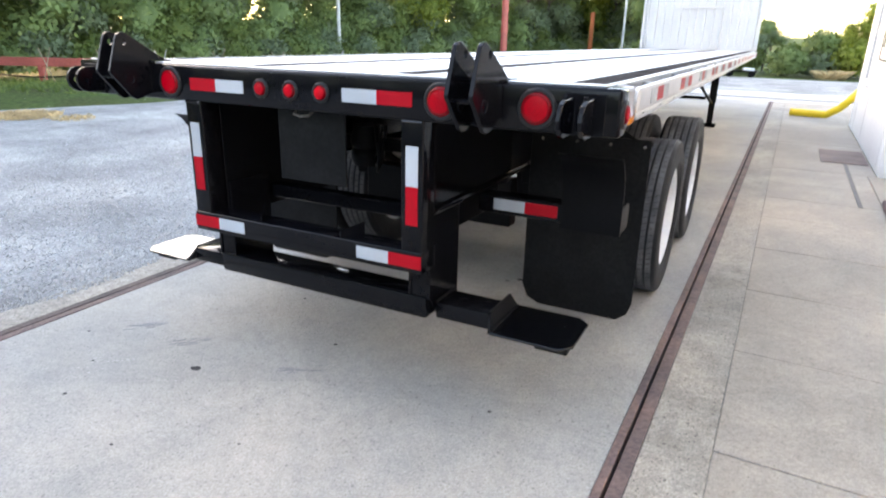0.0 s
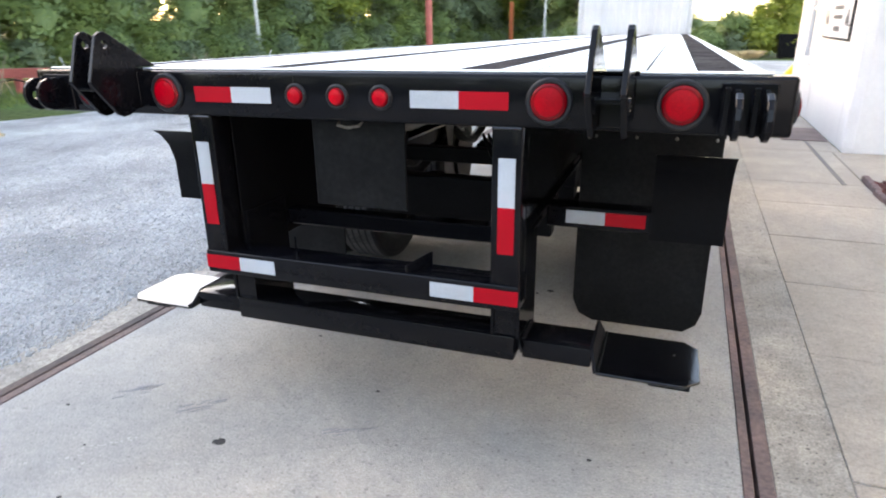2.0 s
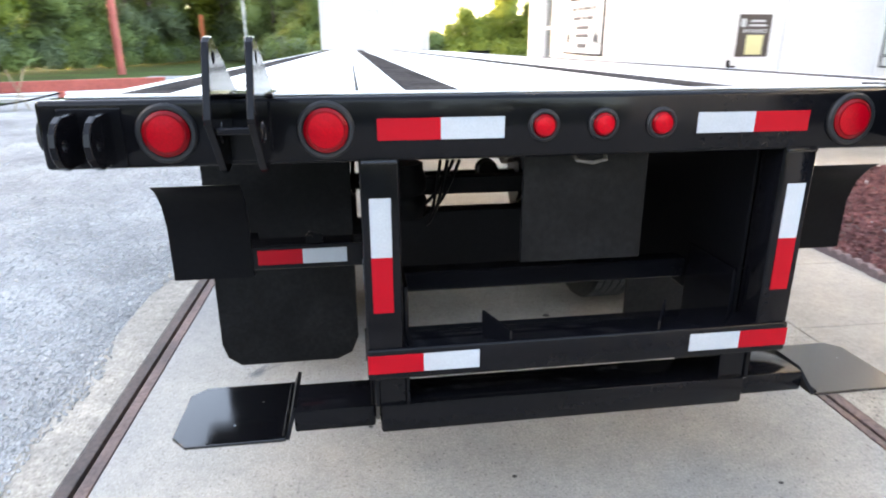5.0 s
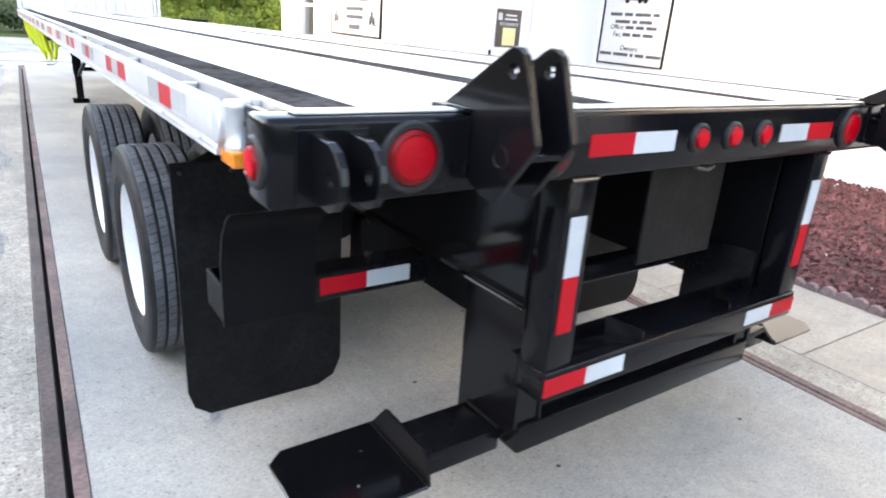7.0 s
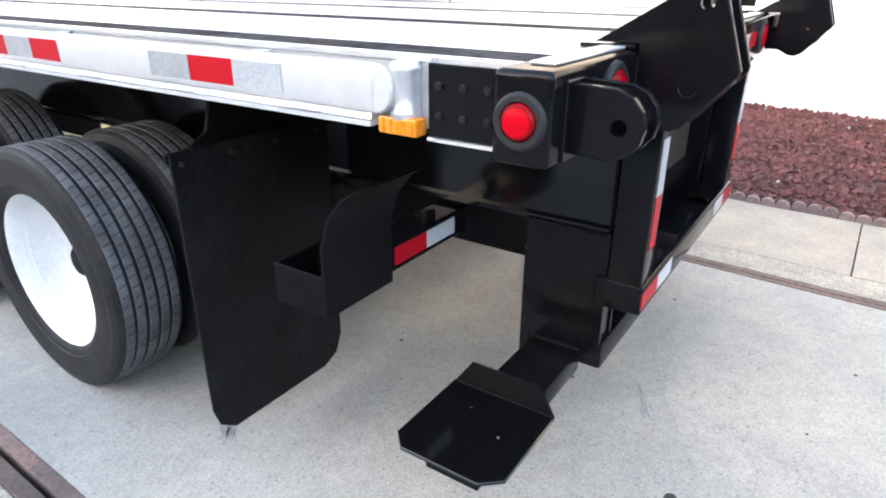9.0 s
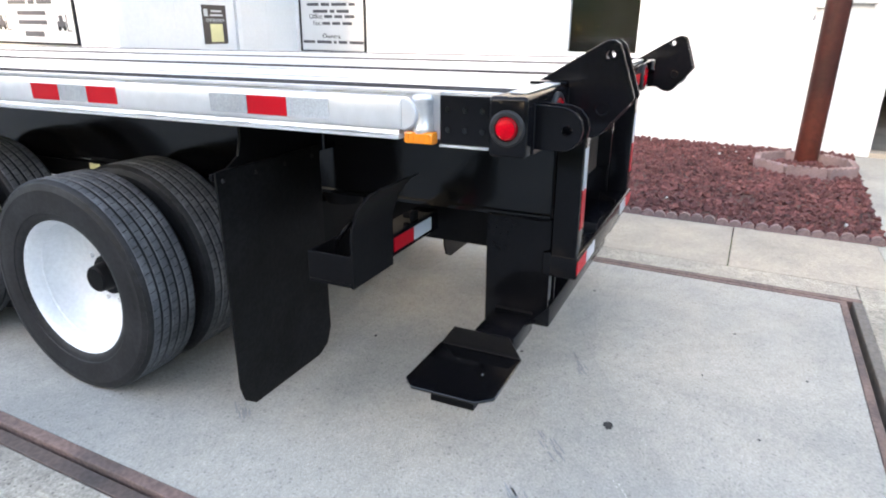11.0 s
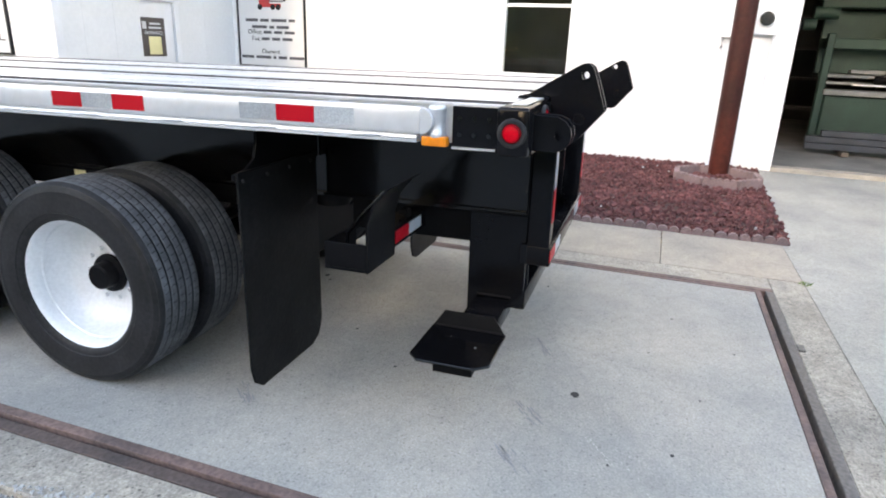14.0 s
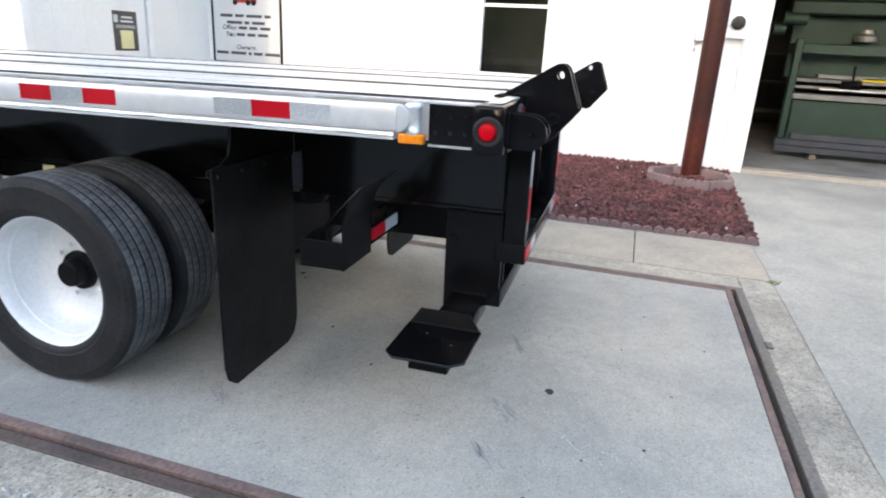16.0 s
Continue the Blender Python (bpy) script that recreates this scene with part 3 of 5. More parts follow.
    for cx_, cy_, cr_ in (((1.02, 0.21, 0.0030), (0.95, 0.335, 0.0018)) if sg < 0 else ((1.11, 0.33, 0.0022),)):
        bm = bmesh.new()
        prism(bm, [(sg * cx_ + cr_ * math.cos(a) * (1.6 if a < 2 else 0.8), cy_ + cr_ * math.sin(a)) for a in np.linspace(0, 5.5, 7)], "z", 0.4082, 0.4088)
        part("paint_chip", bm, TAPE_W, step, "pale bare chip in the black paint")
    # lifting bracket: two shaped plates and a crossbar
    prof = [(0.090, DECK + 0.012), (-0.094, 1.521), (-0.111, 1.529), (-0.128, 1.528), (-0.144, 1.518), (-0.152, 1.501), (-0.198, 1.372), (-0.196, 1.362), (-0.106, 1.252), (-0.085, 1.243), (-0.06, 1.246), (-0.001, 1.275), (-0.001, DECK + 0.012)]
    lift = None
    for xx in (0.902, 0.817):
        bm = bmesh.new()
        prism(bm, prof, "x", *X(xx - 0.008, xx + 0.008), bevel=0.0025, seg=2)
        ob = part("lift_bracket", bm, BLACK, trailer, "upright black lifting plate with pin holes")
        drill(ob, sg * xx, -0.118, 1.488, 0.0135)
        bm = bmesh.new()
        for s2 in (-1, 1):
            lathe(bm, [(s2 * 0.008, 0.023), (s2 * 0.0105, 0.022), (s2 * 0.011, 0.018), (s2 * 0.0085, 0.016)], n=28, axis="x", at=(sg * xx, -0.108, 1.333))
        part("pin_boss", bm, BLACK, ob)
    bm = bmesh.new()
    box(bm, *X(0.825, 0.894), -0.178, -0.002, 1.338, 1.352, bevel=0.003)
    box(bm, *X(0.825, 0.894), -0.05, -0.002, 1.262, 1.338, bevel=0.003)
    part("bracket_crossbar", bm, BLACK, trailer)
    boxpart("bracket_foot", (*X(0.797, 0.922), 0.004, 0.118, DECK + 0.0035, DECK + 0.0125), BLACK, trailer, bevel=0.002)
    for wx in (0.808, 0.911):
        bm = bmesh.new()
        sweep(bm, [(sg * wx, -0.002, 1.28 + 0.011 * i + 0.002 * (i % 2)) for i in range(11)], 0.004, n=6)
        part("weld_seam", bm, BLACK, trailer)
    # coupling lugs
    for xx in (1.229, 1.161):
        bm = bmesh.new()
        pr = [(0.0, 1.256), (0.0, 1.372), (-0.072, 1.370)] + [(-0.078 + 0.058 * math.cos(a), 1.312 + 0.058 * math.sin(a)) for a in np.linspace(math.pi * 0.55, math.pi * 1.45, 7)] + [(-0.06, 1.256)]
        prism(bm, pr, "x", *X(xx - 0.008, xx + 0.008), bevel=0.002)
        lug = part("coupling_lug", bm, BLACK, trailer, "rounded black lug with a pin hole")
        drill(lug, sg * xx, -0.084, 1.311, 0.014)
        boxpart("lug_rib", (*X(xx - 0.030, xx - 0.014), -0.012, 0.0, 1.252, 1.376), BLACK, lug, bevel=0.002)
    boxpart("lug_base", (*X(1.128, 1.262), -0.006, 0.002, 1.247, 1.380), BLACK, trailer, bevel=0.002)
    # bolted end plate, amber lamp
    plate = boxpart("end_plate", (*X(1.250, 1.262), 0.100, 0.262, 1.258, 1.389), BLACK, trailer, "black bolted corner plate", bevel=0.002)
    boxpart("edge_strip", (*X(1.246, 1.266), 0.114, 0.262, 1.250, 1.2565), ALU, plate, "bright aluminium strip under the plate", bevel=0)
    for by in (0.136, 0.186, 0.236):
        for bz in (1.298, 1.352):
            bm = bmesh.new()
            tube(bm, (sg * 1.261, by, bz), (sg * 1.2675, by, bz), 0.0085, 6)
            tube(bm, (sg * 1.2675, by, bz), (sg * 1.2705, by, bz), 0.005, 8)
            part("bolt", bm, GLOSS, plate)
    bm = bmesh.new()
    box(bm, *X(1.246, 1.284), 0.274, 0.364, 1.255, 1.289, bevel=0.006, seg=2)
    amber = part("amber_lamp", bm, AMBER, trailer, "amber side marker lens")
    for k_ in range(5):
        boxpart("lens_rib", (*X(1.2835, 1.2855), 0.284 + 0.016 * k_, 0.288 + 0.016 * k_, 1.260, 1.284), AMBER, amber, bevel=0)

# sill bar, lower bumper tube, cross bar and hanging plate
boxpart("sill_bar", (-0.610, 0.610, TY - 0.006, 0.105, 0.650, 0.741), BLACK, trailer, bevel=0.007, seg=3)
boxpart("sill_tray", (-0.50, 0.50, 0.105, 0.24, 0.664, 0.690), BLACK, trailer, bevel=0.003)
for sg in (-1, 1):
    bm = bmesh.new()
    lo_, hi_ = [], []
    for off in (0.0, 0.007):
        for k_, (x_, y_) in enumerate(((0.212, 0.008), (0.272, 0.098))):
            lo_.append(bm.verts.new((sg * (x_ + off), y_, 0.739)))
            hi_.append(bm.verts.new((sg * (x_ + off), y_, 0.766 + 0.026 * k_)))
    for q_ in ((lo_[0], lo_[1], hi_[1], hi_[0]), (lo_[2], lo_[3], hi_[3], hi_[2]), (lo_[0], lo_[2], hi_[2], hi_[0]), (lo_[1], lo_[3], hi_[3], hi_[1]), hi_[0:2] + hi_[3:1:-1], lo_[0:2] + lo_[3:1:-1]):
        bm.faces.new(q_)
    bmesh.ops.recalc_face_normals(bm, faces=bm.faces[:])
    part("stop_tab", bm, BLACK, trailer)
bm = bmesh.new()
box(bm, -0.577, 0.577, 0.098, 0.25, 0.412, 0.506, bevel=0.010, seg=2)
part("bumper_tube", bm, BLACK, trailer, "glossy black square bumper tube")
boxpart("cross_bar", (-0.50, 0.50, 0.385, 0.46, 0.742, 0.809), BLACK, trailer, bevel=0.006)
boxpart("hanging_plate", (-0.171, 0.184, 0.108, 0.118, 0.926, 1.243), RUBBER, trailer, "dull black hanging plate", bevel=0.003)
bm = bmesh.new()
sweep(bm, [(-0.045, 0.09, 1.24), (-0.04, 0.06, 1.222), (0.0, 0.05, 1.216), (0.04, 0.06, 1.222), (0.045, 0.09, 1.24)], 0.005, n=8)
part("hook", bm, DARKSTEEL, trailer, "small dull steel loop")

# deck planks and nailer strips
strips = [(-1.205, -1.075), (-0.472, -0.324), (0.324, 0.472), (1.075, 1.205)]
edges = [-1.2255] + [v for s_ in strips for v in s_] + [1.2255]
for i in range(0, len(edges), 2):
    a, b = edges[i], edges[i + 1]
    n = max(1, round((b - a) / 0.20))
    for k in range(n):
        w = (b - a) / n
        bm = bmesh.new()
        box(bm, a + k * w + 0.0015, a + (k + 1) * w - 0.0015, 0.072, 14.2, DECK - 0.035, DECK + 0.002, bevel=0.003)
        part("deck_plank", bm, ALU, trailer)
for x_ in (-0.603, -0.262, 0.262, 0.603, 0.93, -0.93):
    boxpart("deck_seam", (x_ - 0.0045, x_ + 0.0045, 0.073, 14.2, DECK, DECK + 0.0024), GAP, trailer, "dark joint between deck planks", bevel=0)
for a, b in strips:
    for j in range(4):
        bm = bmesh.new()
        box(bm, a + 0.003, b - 0.003, 0.073 + j * 3.53, 0.073 + (j + 1) * 3.53 - 0.006, DECK - 0.035, DECK + 0.002 + 0.002 * (j % 2), bevel=0.003)
        part("nailer_strip", bm, STRIP, trailer, "dark weathered hardwood strip")

# side rails, rub rails, spools and tape
for sg in (-1, 1):
    def X(a, b):
        return (min(sg * a, sg * b), max(sg * a, sg * b))
    bm = bmesh.new()
    prism(bm, [(sg * a_, b_) for a_, b_ in ((1.226, 1.266), (1.240, 1.266), (1.240, 1.386), (1.246, 1.388), (1.246, 1.397), (1.226, 1.397))], "y", 0.264, 14.25, bevel=0.002)
    prism(bm, [(sg * a_, b_) for a_, b_ in ((1.241, 1.266), (1.290, 1.266), (1.290, 1.276), (1.241, 1.279))], "y", 0.376, 14.25, bevel=0.002)
    prism(bm, [(sg * a_, b_) for a_, b_ in ((1.258, 1.2785), (1.287, 1.2785), (1.281, 1.2935), (1.258, 1.2935))], "y", 0.378, 14.25)
    part("side_rail", bm, ALU_RAIL, trailer, "bright extruded aluminium side rail")
    bm = bmesh.new()
    prism(bm, [(1.279 * sg, 1.292), (1.291 * sg, 1.295), (1.295 * sg, 1.305), (1.295 * sg, 1.370), (1.291 * sg, 1.380), (1.279 * sg, 1.383)], "y", 0.363, 14.25, bevel=0.003)
    prism(bm, [(0.364, 1.2925), (0.364, 1.3825)] + [(0.364 - 0.045 * math.cos(a), 1.3375 + 0.045 * math.sin(a)) for a in np.linspace(math.pi / 2, -math.pi / 2, 11)[1:-1]], "x", *X(1.2785, 1.2948), bevel=0.003)
    rub = part("rub_rail", bm, ALU_RAIL, trailer, "bright aluminium rub rail")
    k = 0
    y = 0.287
    while y < 14.2:
        bm = bmesh.new()
        lathe(bm, [(1.284, 0.0), (1.284, 0.027), (1.289, 0.030), (1.298, 0.030), (1.302, 0.0275), (1.366, 0.0275), (1.370, 0.030), (1.380, 0.030), (1.387, 0.026), (1.389, 0.0)] if k == 0 else [(1.276, 0.020), (1.300, 0.017), (1.345, 0.017), (1.385, 0.020)] if k % 2 else [(1.276, 0.012), (1.380, 0.012)], n=16, axis="z", at=(sg * (1.257 if k == 0 else 1.261), y + (0.028 if k == 0 else 0), 0))
        part("spool", bm, SPOOLM if k == 0 else ALU_RAIL, trailer, "ribbed aluminium end spool" if k == 0 else "")
        bm = bmesh.new()
        box(bm, *X(1.272, 1.2945), y + 0.22, y + 0.31, 1.2785, 1.2835, bevel=0.002)
        part("rail_clip", bm, ALU_RAIL, trailer)
        y += 0.406
        k += 1
    y, flip = 0.602, False
    while y < 14.0:
        for q in range(3):
            red = (q % 2 == 1) != flip
            tape(*X(1.2945, 1.2965), y + 0.152 * q, y + 0.152 * (q + 1) - 0.001, 1.309, 1.366, red, rub, TAPE_S)
        y += 0.882
        flip = not flip

# mud flaps with hangers, splash plates with trays
for sg in (-1, 1):
    def X(a, b):
        return (min(sg * a, sg * b), max(sg * a, sg * b))
    bm = bmesh.new()
    ol = [(0.640, 1.09), (1.245, 1.09), (1.245, 0.235), (1.225, 0.170), (1.17, 0.128), (0.74, 0.128), (0.672, 0.160), (0.640, 0.235)]
    prism(bm, [(sg * a, b) for a, b in ol], "y", 1.124, 1.136, bevel=0.003)
    flap = part("mud_flap", bm, RUBBER, trailer, "black rubber mud flap with rounded lower corners")
    for fx in (0.70, 0.88, 1.05, 1.215):
        bm = bmesh.new()
        lathe(bm, [(1.124, 0.008), (1.118, 0.0075), (1.116, 0.003)], n=10, axis="y", at=(sg * fx, 0, 1.055))
        part("bolt", bm, MACHSTEEL if sg > 0 else GROMMET, flap, "dull steel bolt")
    bm = bmesh.new()
    prism(bm, [(sg * 0.60, 1.06), (sg * 1.25, 1.06), (sg * 1.25, 1.082), (sg * 1.17, 1.09), (sg * 1.11, 1.125), (sg * 1.09, 1.19), (sg * 1.09, 1.265), (sg * 0.60, 1.265)], "y", 1.137, 1.149)
    part("flap_hanger", bm, BLACK_DULL, trailer)
    # splash plate bent back at its top
    prof = [(0.582, 0.752), (0.581, 0.85), (0.580, 0.94), (0.553, 1.02), (0.508, 1.075), (0.468, 1.10)]
    bm = bmesh.new()
    rows = [[bm.verts.new((sg * x, yy + off, zz)) for x in (0.980, 1.242) for off in (0.0, 0.009)] for yy, zz in prof]
    for a, b in zip(rows, rows[1:]):
        for p, q in ((0, 2), (3, 1), (2, 3), (1, 0)):
            bm.faces.new((a[p], a[q], b[q], b[p]))
    bm.faces.new([rows[0][i] for i in (0, 1, 3, 2)])
    bm.faces.new([rows[-1][i] for i in (0, 2, 3, 1)])
    bmesh.ops.recalc_face_normals(bm, faces=bm.faces[:])
    part("splash_plate", bm, BLACK_DULL, trailer, "black plate curving back at its top")
    bm = bmesh.new()
    box(bm, *X(0.980, 1.236), 0.592, 0.765, 0.752, 0.762)
    box(bm, *X(1.226, 1.236), 0.592, 0.765, 0.762, 0.860, bevel=0.002)
    box(bm, *X(0.980, 1.226), 0.755, 0.765, 0.762, 0.860, bevel=0.002)
    tray = part("tray", bm, BLACK_DULL, trailer, "open black steel tray")
    bm = bmesh.new()
    sweep(bm, [(sg * 1.10, 0.74, 0.79), (sg * 1.10, 0.735, 0.86), (sg * 1.10, 0.66, 0.95), (sg * 1.10, 0.57, 1.045)], 0.008, n=8)
    part("brace_rod", bm, BLACK, tray)
    bar = boxpart("arm_bar", (*X(0.585, 0.99), 0.588, 0.69, 0.772, 0.858), BLACK, trailer, bevel=0.005)
    tape(*X(0.661, 0.812), 0.584, 0.590, 0.792, 0.844, False, bar)
    tape(*X(0.812, 0.963), 0.584, 0.590, 0.792, 0.844, True, bar)
    if sg < 0:
        bm = bmesh.new()
        prism(bm, [(sg * 0.742, 0.858), (sg * 0.800, 0.858), (sg * 0.800, 0.885), (sg * 0.785, 0.900), (sg * 0.742, 0.890)], "y", 0.600, 0.610, bevel=0.002)
        tube(bm, (sg * 0.785, 0.596, 0.878), (sg * 0.785, 0.640, 0.878), 0.011, 10)
        part("lamp_bracket", bm, BLACK_DULL, bar, "small black bolted bracket")


# wheels
AXLES, WR = (2.01, 3.25), 0.480


def revolve_tyre(bm):
    """A dual truck tyre's casing and sidewalls, axle along x, centred."""
    half, ri = 0.135, 0.298
    p = [(-0.105, ri), (-0.118, ri + 0.012), (-0.126, ri + 0.03), (-0.128, 0.345), (-0.1315, 0.349), (-0.134, 0.38), (-half, 0.43), (-0.1325, 0.452), (-0.1335, 0.456), (-0.129, 0.475), (-0.1255, 0.485), (-0.1265, 0.487), (-0.122, 0.494), (-0.113, 0.5015), (-0.1075, 0.5045), (-0.1072, 0.5025)]
    p = [(u, ri + (r - ri) * (WR - ri) / 0.210) for u, r in p]      # low-section casing
    lathe(bm, p + [(-u, r) for u, r in reversed(p)], n=96, axis="x", closed=True)


def tread_ribs(bm):
    """Five raised ribs round the tread with open grooves between."""
    def top(u):
        return WR - 0.09 * u * u
    for x0, x1 in ((-0.0165, 0.0165), (0.0305, 0.0615), (-0.0615, -0.0305)):
        lathe(bm, [(x0 - 0.001, WR - 0.016), (x0, top(x0) - 0.002), (x0 + 0.002, top(x0)), (x1 - 0.002, top(x1)), (x1, top(x1) - 0.002), (x1 + 0.001, WR - 0.016)], n=96, axis="x", closed=True)
    for k in (-1, 1):
        pr = [(0.0745, WR - 0.016), (0.0752, top(0.074) - 0.002), (0.076, top(0.076)), (0.1035, top(0.1035)), (0.1055, top(0.1055) - 0.0005), (0.1068, top(0.1068) - 0.002), (0.107, WR - 0.016)]
        lathe(bm, [(k * u, r) for u, r in (pr if k > 0 else reversed(pr))], n=96, axis="x", closed=True)


def tread_blocks(bm):
    """Fine cross cuts on the tread ribs."""
    for i in range(80):
        a = 2 * math.pi * i / 80
        for j, (c, w) in enumerate(((-0.091, 0.028), (-0.046, 0.032), (0.0, 0.034), (0.046, 0.032), (0.091, 0.028))):
            m = Matrix.Rotation(a + 0.03 * (j % 2), 4, "X")
            r = WR - 0.0001 - 0.09 * c * c
            v = [bm.verts.new(m @ Vector((c + sx * w / 2, sy * 0.0014 + 0.004 * sx, r + 0.0012))) for sx, sy in ((-1, -1), (1, -1), (1, 1), (-1, 1))]
            bm.faces.new(v)


tyre_me = finish("tyre", (lambda b: (revolve_tyre(b), b)[1])(bmesh.new()), TYRE, 30)
ribs_me = finish("tread", (lambda b: (tread_ribs(b), b)[1])(bmesh.new()), TREAD, 30)
cuts_me = finish("tread_cut", (lambda b: (tread_blocks(b), b)[1])(bmesh.new()), GAP)


def rim_mesh(bm, sg):
    """Deep dish, outer side towards sg."""
    p = [(sg * 0.108, 0.314), (sg * 0.112, 0.312), (sg * 0.113, 0.304), (sg * 0.108, 0.298), (sg * 0.098, 0.292), (sg * 0.088, 0.289), (sg * 0.05, 0.282), (sg * 0.046, 0.277), (sg * -0.02, 0.272), (sg * -0.05, 0.256), (sg * -0.072, 0.222), (sg * -0.088, 0.170), (sg * -0.090, 0.14), (sg * -0.090, 0.06)]
    q = [(sg * -0.10, 0.06), (sg * -0.102, 0.20), (sg * -0.11, 0.285), (sg * -0.108, 0.296), (sg * 0.07, 0.297), (sg * 0.10, 0.305)]
    lathe(bm, p + q, n=64, axis="x", closed=True)


for yw in AXLES:
    zc = WR + yw * GR - 0.003
    for sg in (-1, 1):
        for k, xc in enumerate((1.150, 0.815)):
            w = new("wheel")
            w.parent = trailer
            w.matrix_basis = pose(sg * xc, yw, zc - 0.00175 * sg * xc, 11 * (k + 3 * sg) + 17 * yw)
            tagged(w, "truck wheel with ribbed black tyre and white rim")
            for src in (tyre_me, ribs_me, cuts_me):
                o = new(src.name.split(".")[0], src.data)
                o.parent = w
                if src is cuts_me:
                    tagged(o, kind="stuff")
            bm = bmesh.new()
            rim_mesh(bm, sg if k == 0 else -sg)
            part("rim", bm, WHITE_RIM, w, "deep white steel rim", 40)
            if k == 0:
                bm = bmesh.new()
                lathe(bm, [(sg * -0.08, 0.095), (sg * -0.065, 0.092), (sg * -0.060, 0.066), (sg * -0.005, 0.060), (sg * 0.002, 0.052), (sg * 0.003, 0.001)], n=28, axis="x")
                part("hub", bm, BLACK_DULL, w, "black wheel hub")
                for j in range(10):
                    a = 2 * math.pi * j / 10
                    bm = bmesh.new()
                    tube(bm, (sg * -0.079, 0.125 * math.cos(a), 0.125 * math.sin(a)), (sg * -0.060, 0.125 * math.cos(a), 0.125 * math.sin(a)), 0.012, 6)
                    part("lug_nut", bm, WHITE_RIM, w)
    bm = bmesh.new()
    tube(bm, (-1.0, yw, zc), (1.0, yw, zc), 0.064, 20)
    ax = part("axle", bm, BLACK_DULL, trailer, "black axle tube")
    for sg in (-1, 1):
        bm = bmesh.new()
        lathe(bm, [(yw - 0.29, 0.05), (yw - 0.285, 0.075), (yw - 0.21, 0.078), (yw - 0.205, 0.085), (yw - 0.195, 0.085), (yw - 0.19, 0.078), (yw - 0.12, 0.074), (yw - 0.11, 0.03), (yw - 0.04, 0.02)], n=20, axis="y", at=(sg * 0.36, 0, zc + 0.10))
        part("brake_chamber", bm, BLACK_DULL, ax)
        bm = bmesh.new()
        tube(bm, (sg * 0.655, yw, zc), (sg * 0.62, yw, zc), 0.20, 28)
        part("brake_drum", bm, BLACK_DULL, ax)
        bm = bmesh.new()
        sweep(bm, [(sg * 0.55, yw - 0.52, zc + 0.32), (sg * 0.55, yw - 0.3, zc + 0.2), (sg * 0.55, yw, zc + 0.13), (sg * 0.55, yw + 0.3, zc + 0.2), (sg * 0.55, yw + 0.52, zc + 0.32)], 0.04, n=8, flat=0.8)
        part("leaf_spring", bm, BLACK_DULL, ax)
for o in (tyre_me, ribs_me, cuts_me):
    bpy.data.objects.remove(o)
for sg in (-1, 1):
    for yw in (1.36, 2.57, 3.80):
        bm = bmesh.new()
        prism(bm, [(yw - 0.11, 0.90), (yw + 0.11, 0.90), (yw + 0.05, 0.70), (yw - 0.05, 0.70)], "x", sg * 0.55 - 0.04, sg * 0.55 + 0.04, bevel=0.003)
        part("spring_hanger", bm, BLACK_DULL, trailer)
for j in range(22):
    yc = 0.55 + j * 0.62
    bm = bmesh.new()
    box(bm, -1.23, 1.23, yc - 0.03, yc + 0.03, 1.352, 1.36)
    box(bm, -1.23, 1.23, yc - 0.004, yc + 0.004, 1.275, 1.352)
    box(bm, -1.23, 1.23, yc - 0.03, yc + 0.03, 1.268, 1.275)
    part("cross_member", bm, BLACK_DULL, trailer)
for yc, z0 in ((4.2, 0.95), (6.5, 0.95), (9.0, 0.95)):
    boxpart("chassis_cross_tie", (-0.595, 0.595, yc - 0.05, yc + 0.05, z0, z0 + 0.10), BLACK_DULL, trailer)
boxpart("chassis_cross_tie", (-0.571, 0.571, 1.12, 1.18, 0.892, 0.968), BLACK_DULL, trailer)
boxpart("suspension_beam", (-0.49, 0.49, 1.26, 1.36, 0.50, 0.782), BLACK_DULL, trailer, "deep black suspension cross beam", bevel=0.006)
for sg in (-1, 1):
    bm = bmesh.new()
    lathe(bm, [(0.79, 0.05), (0.79, 0.088), (0.83, 0.104), (0.87, 0.104), (0.895, 0.090), (0.92, 0.104), (0.96, 0.104), (1.0, 0.088), (1.03, 0.088), (1.03, 0.02)], n=24, axis="z", at=(sg * 0.415, 1.16, 0))
    part("air_spring", bm, BLACK_DULL, trailer, "black rubber air spring")
    for j, (x0, x1, z1, sag) in enumerate(((0.19, 0.33, 0.80, 0.05), (0.215, 0.345, 0.84, 0.03), (0.24, 0.32, 0.76, 0.06), (0.27, 0.30, 0.79, 0.02))):
        bm = bmesh.new()
        sweep(bm, [(sg * (x0 + (x1 - x0) * t), 1.02 + 0.10 * t, 1.06 + (z1 - 1.06) * t - sag * 4 * t * (1 - t)) for t in np.linspace(0, 1, 12)], 0.0075, n=6)
        part("air_hose", bm, BLACK_DULL, trailer)

for sg in (-1, 1):
    boxpart("slider_rail", (sg * 0.575 - 0.025, sg * 0.575 + 0.025, 1.25, 4.6, 0.775, 0.8725), BLACK_DULL, trailer, bevel=0.004)

boxpart("label_plate", (-0.603, -0.6005, 2.60, 2.68, 0.790, 0.868), PAPER, trailer, "small cream label plate on the frame", bevel=0)

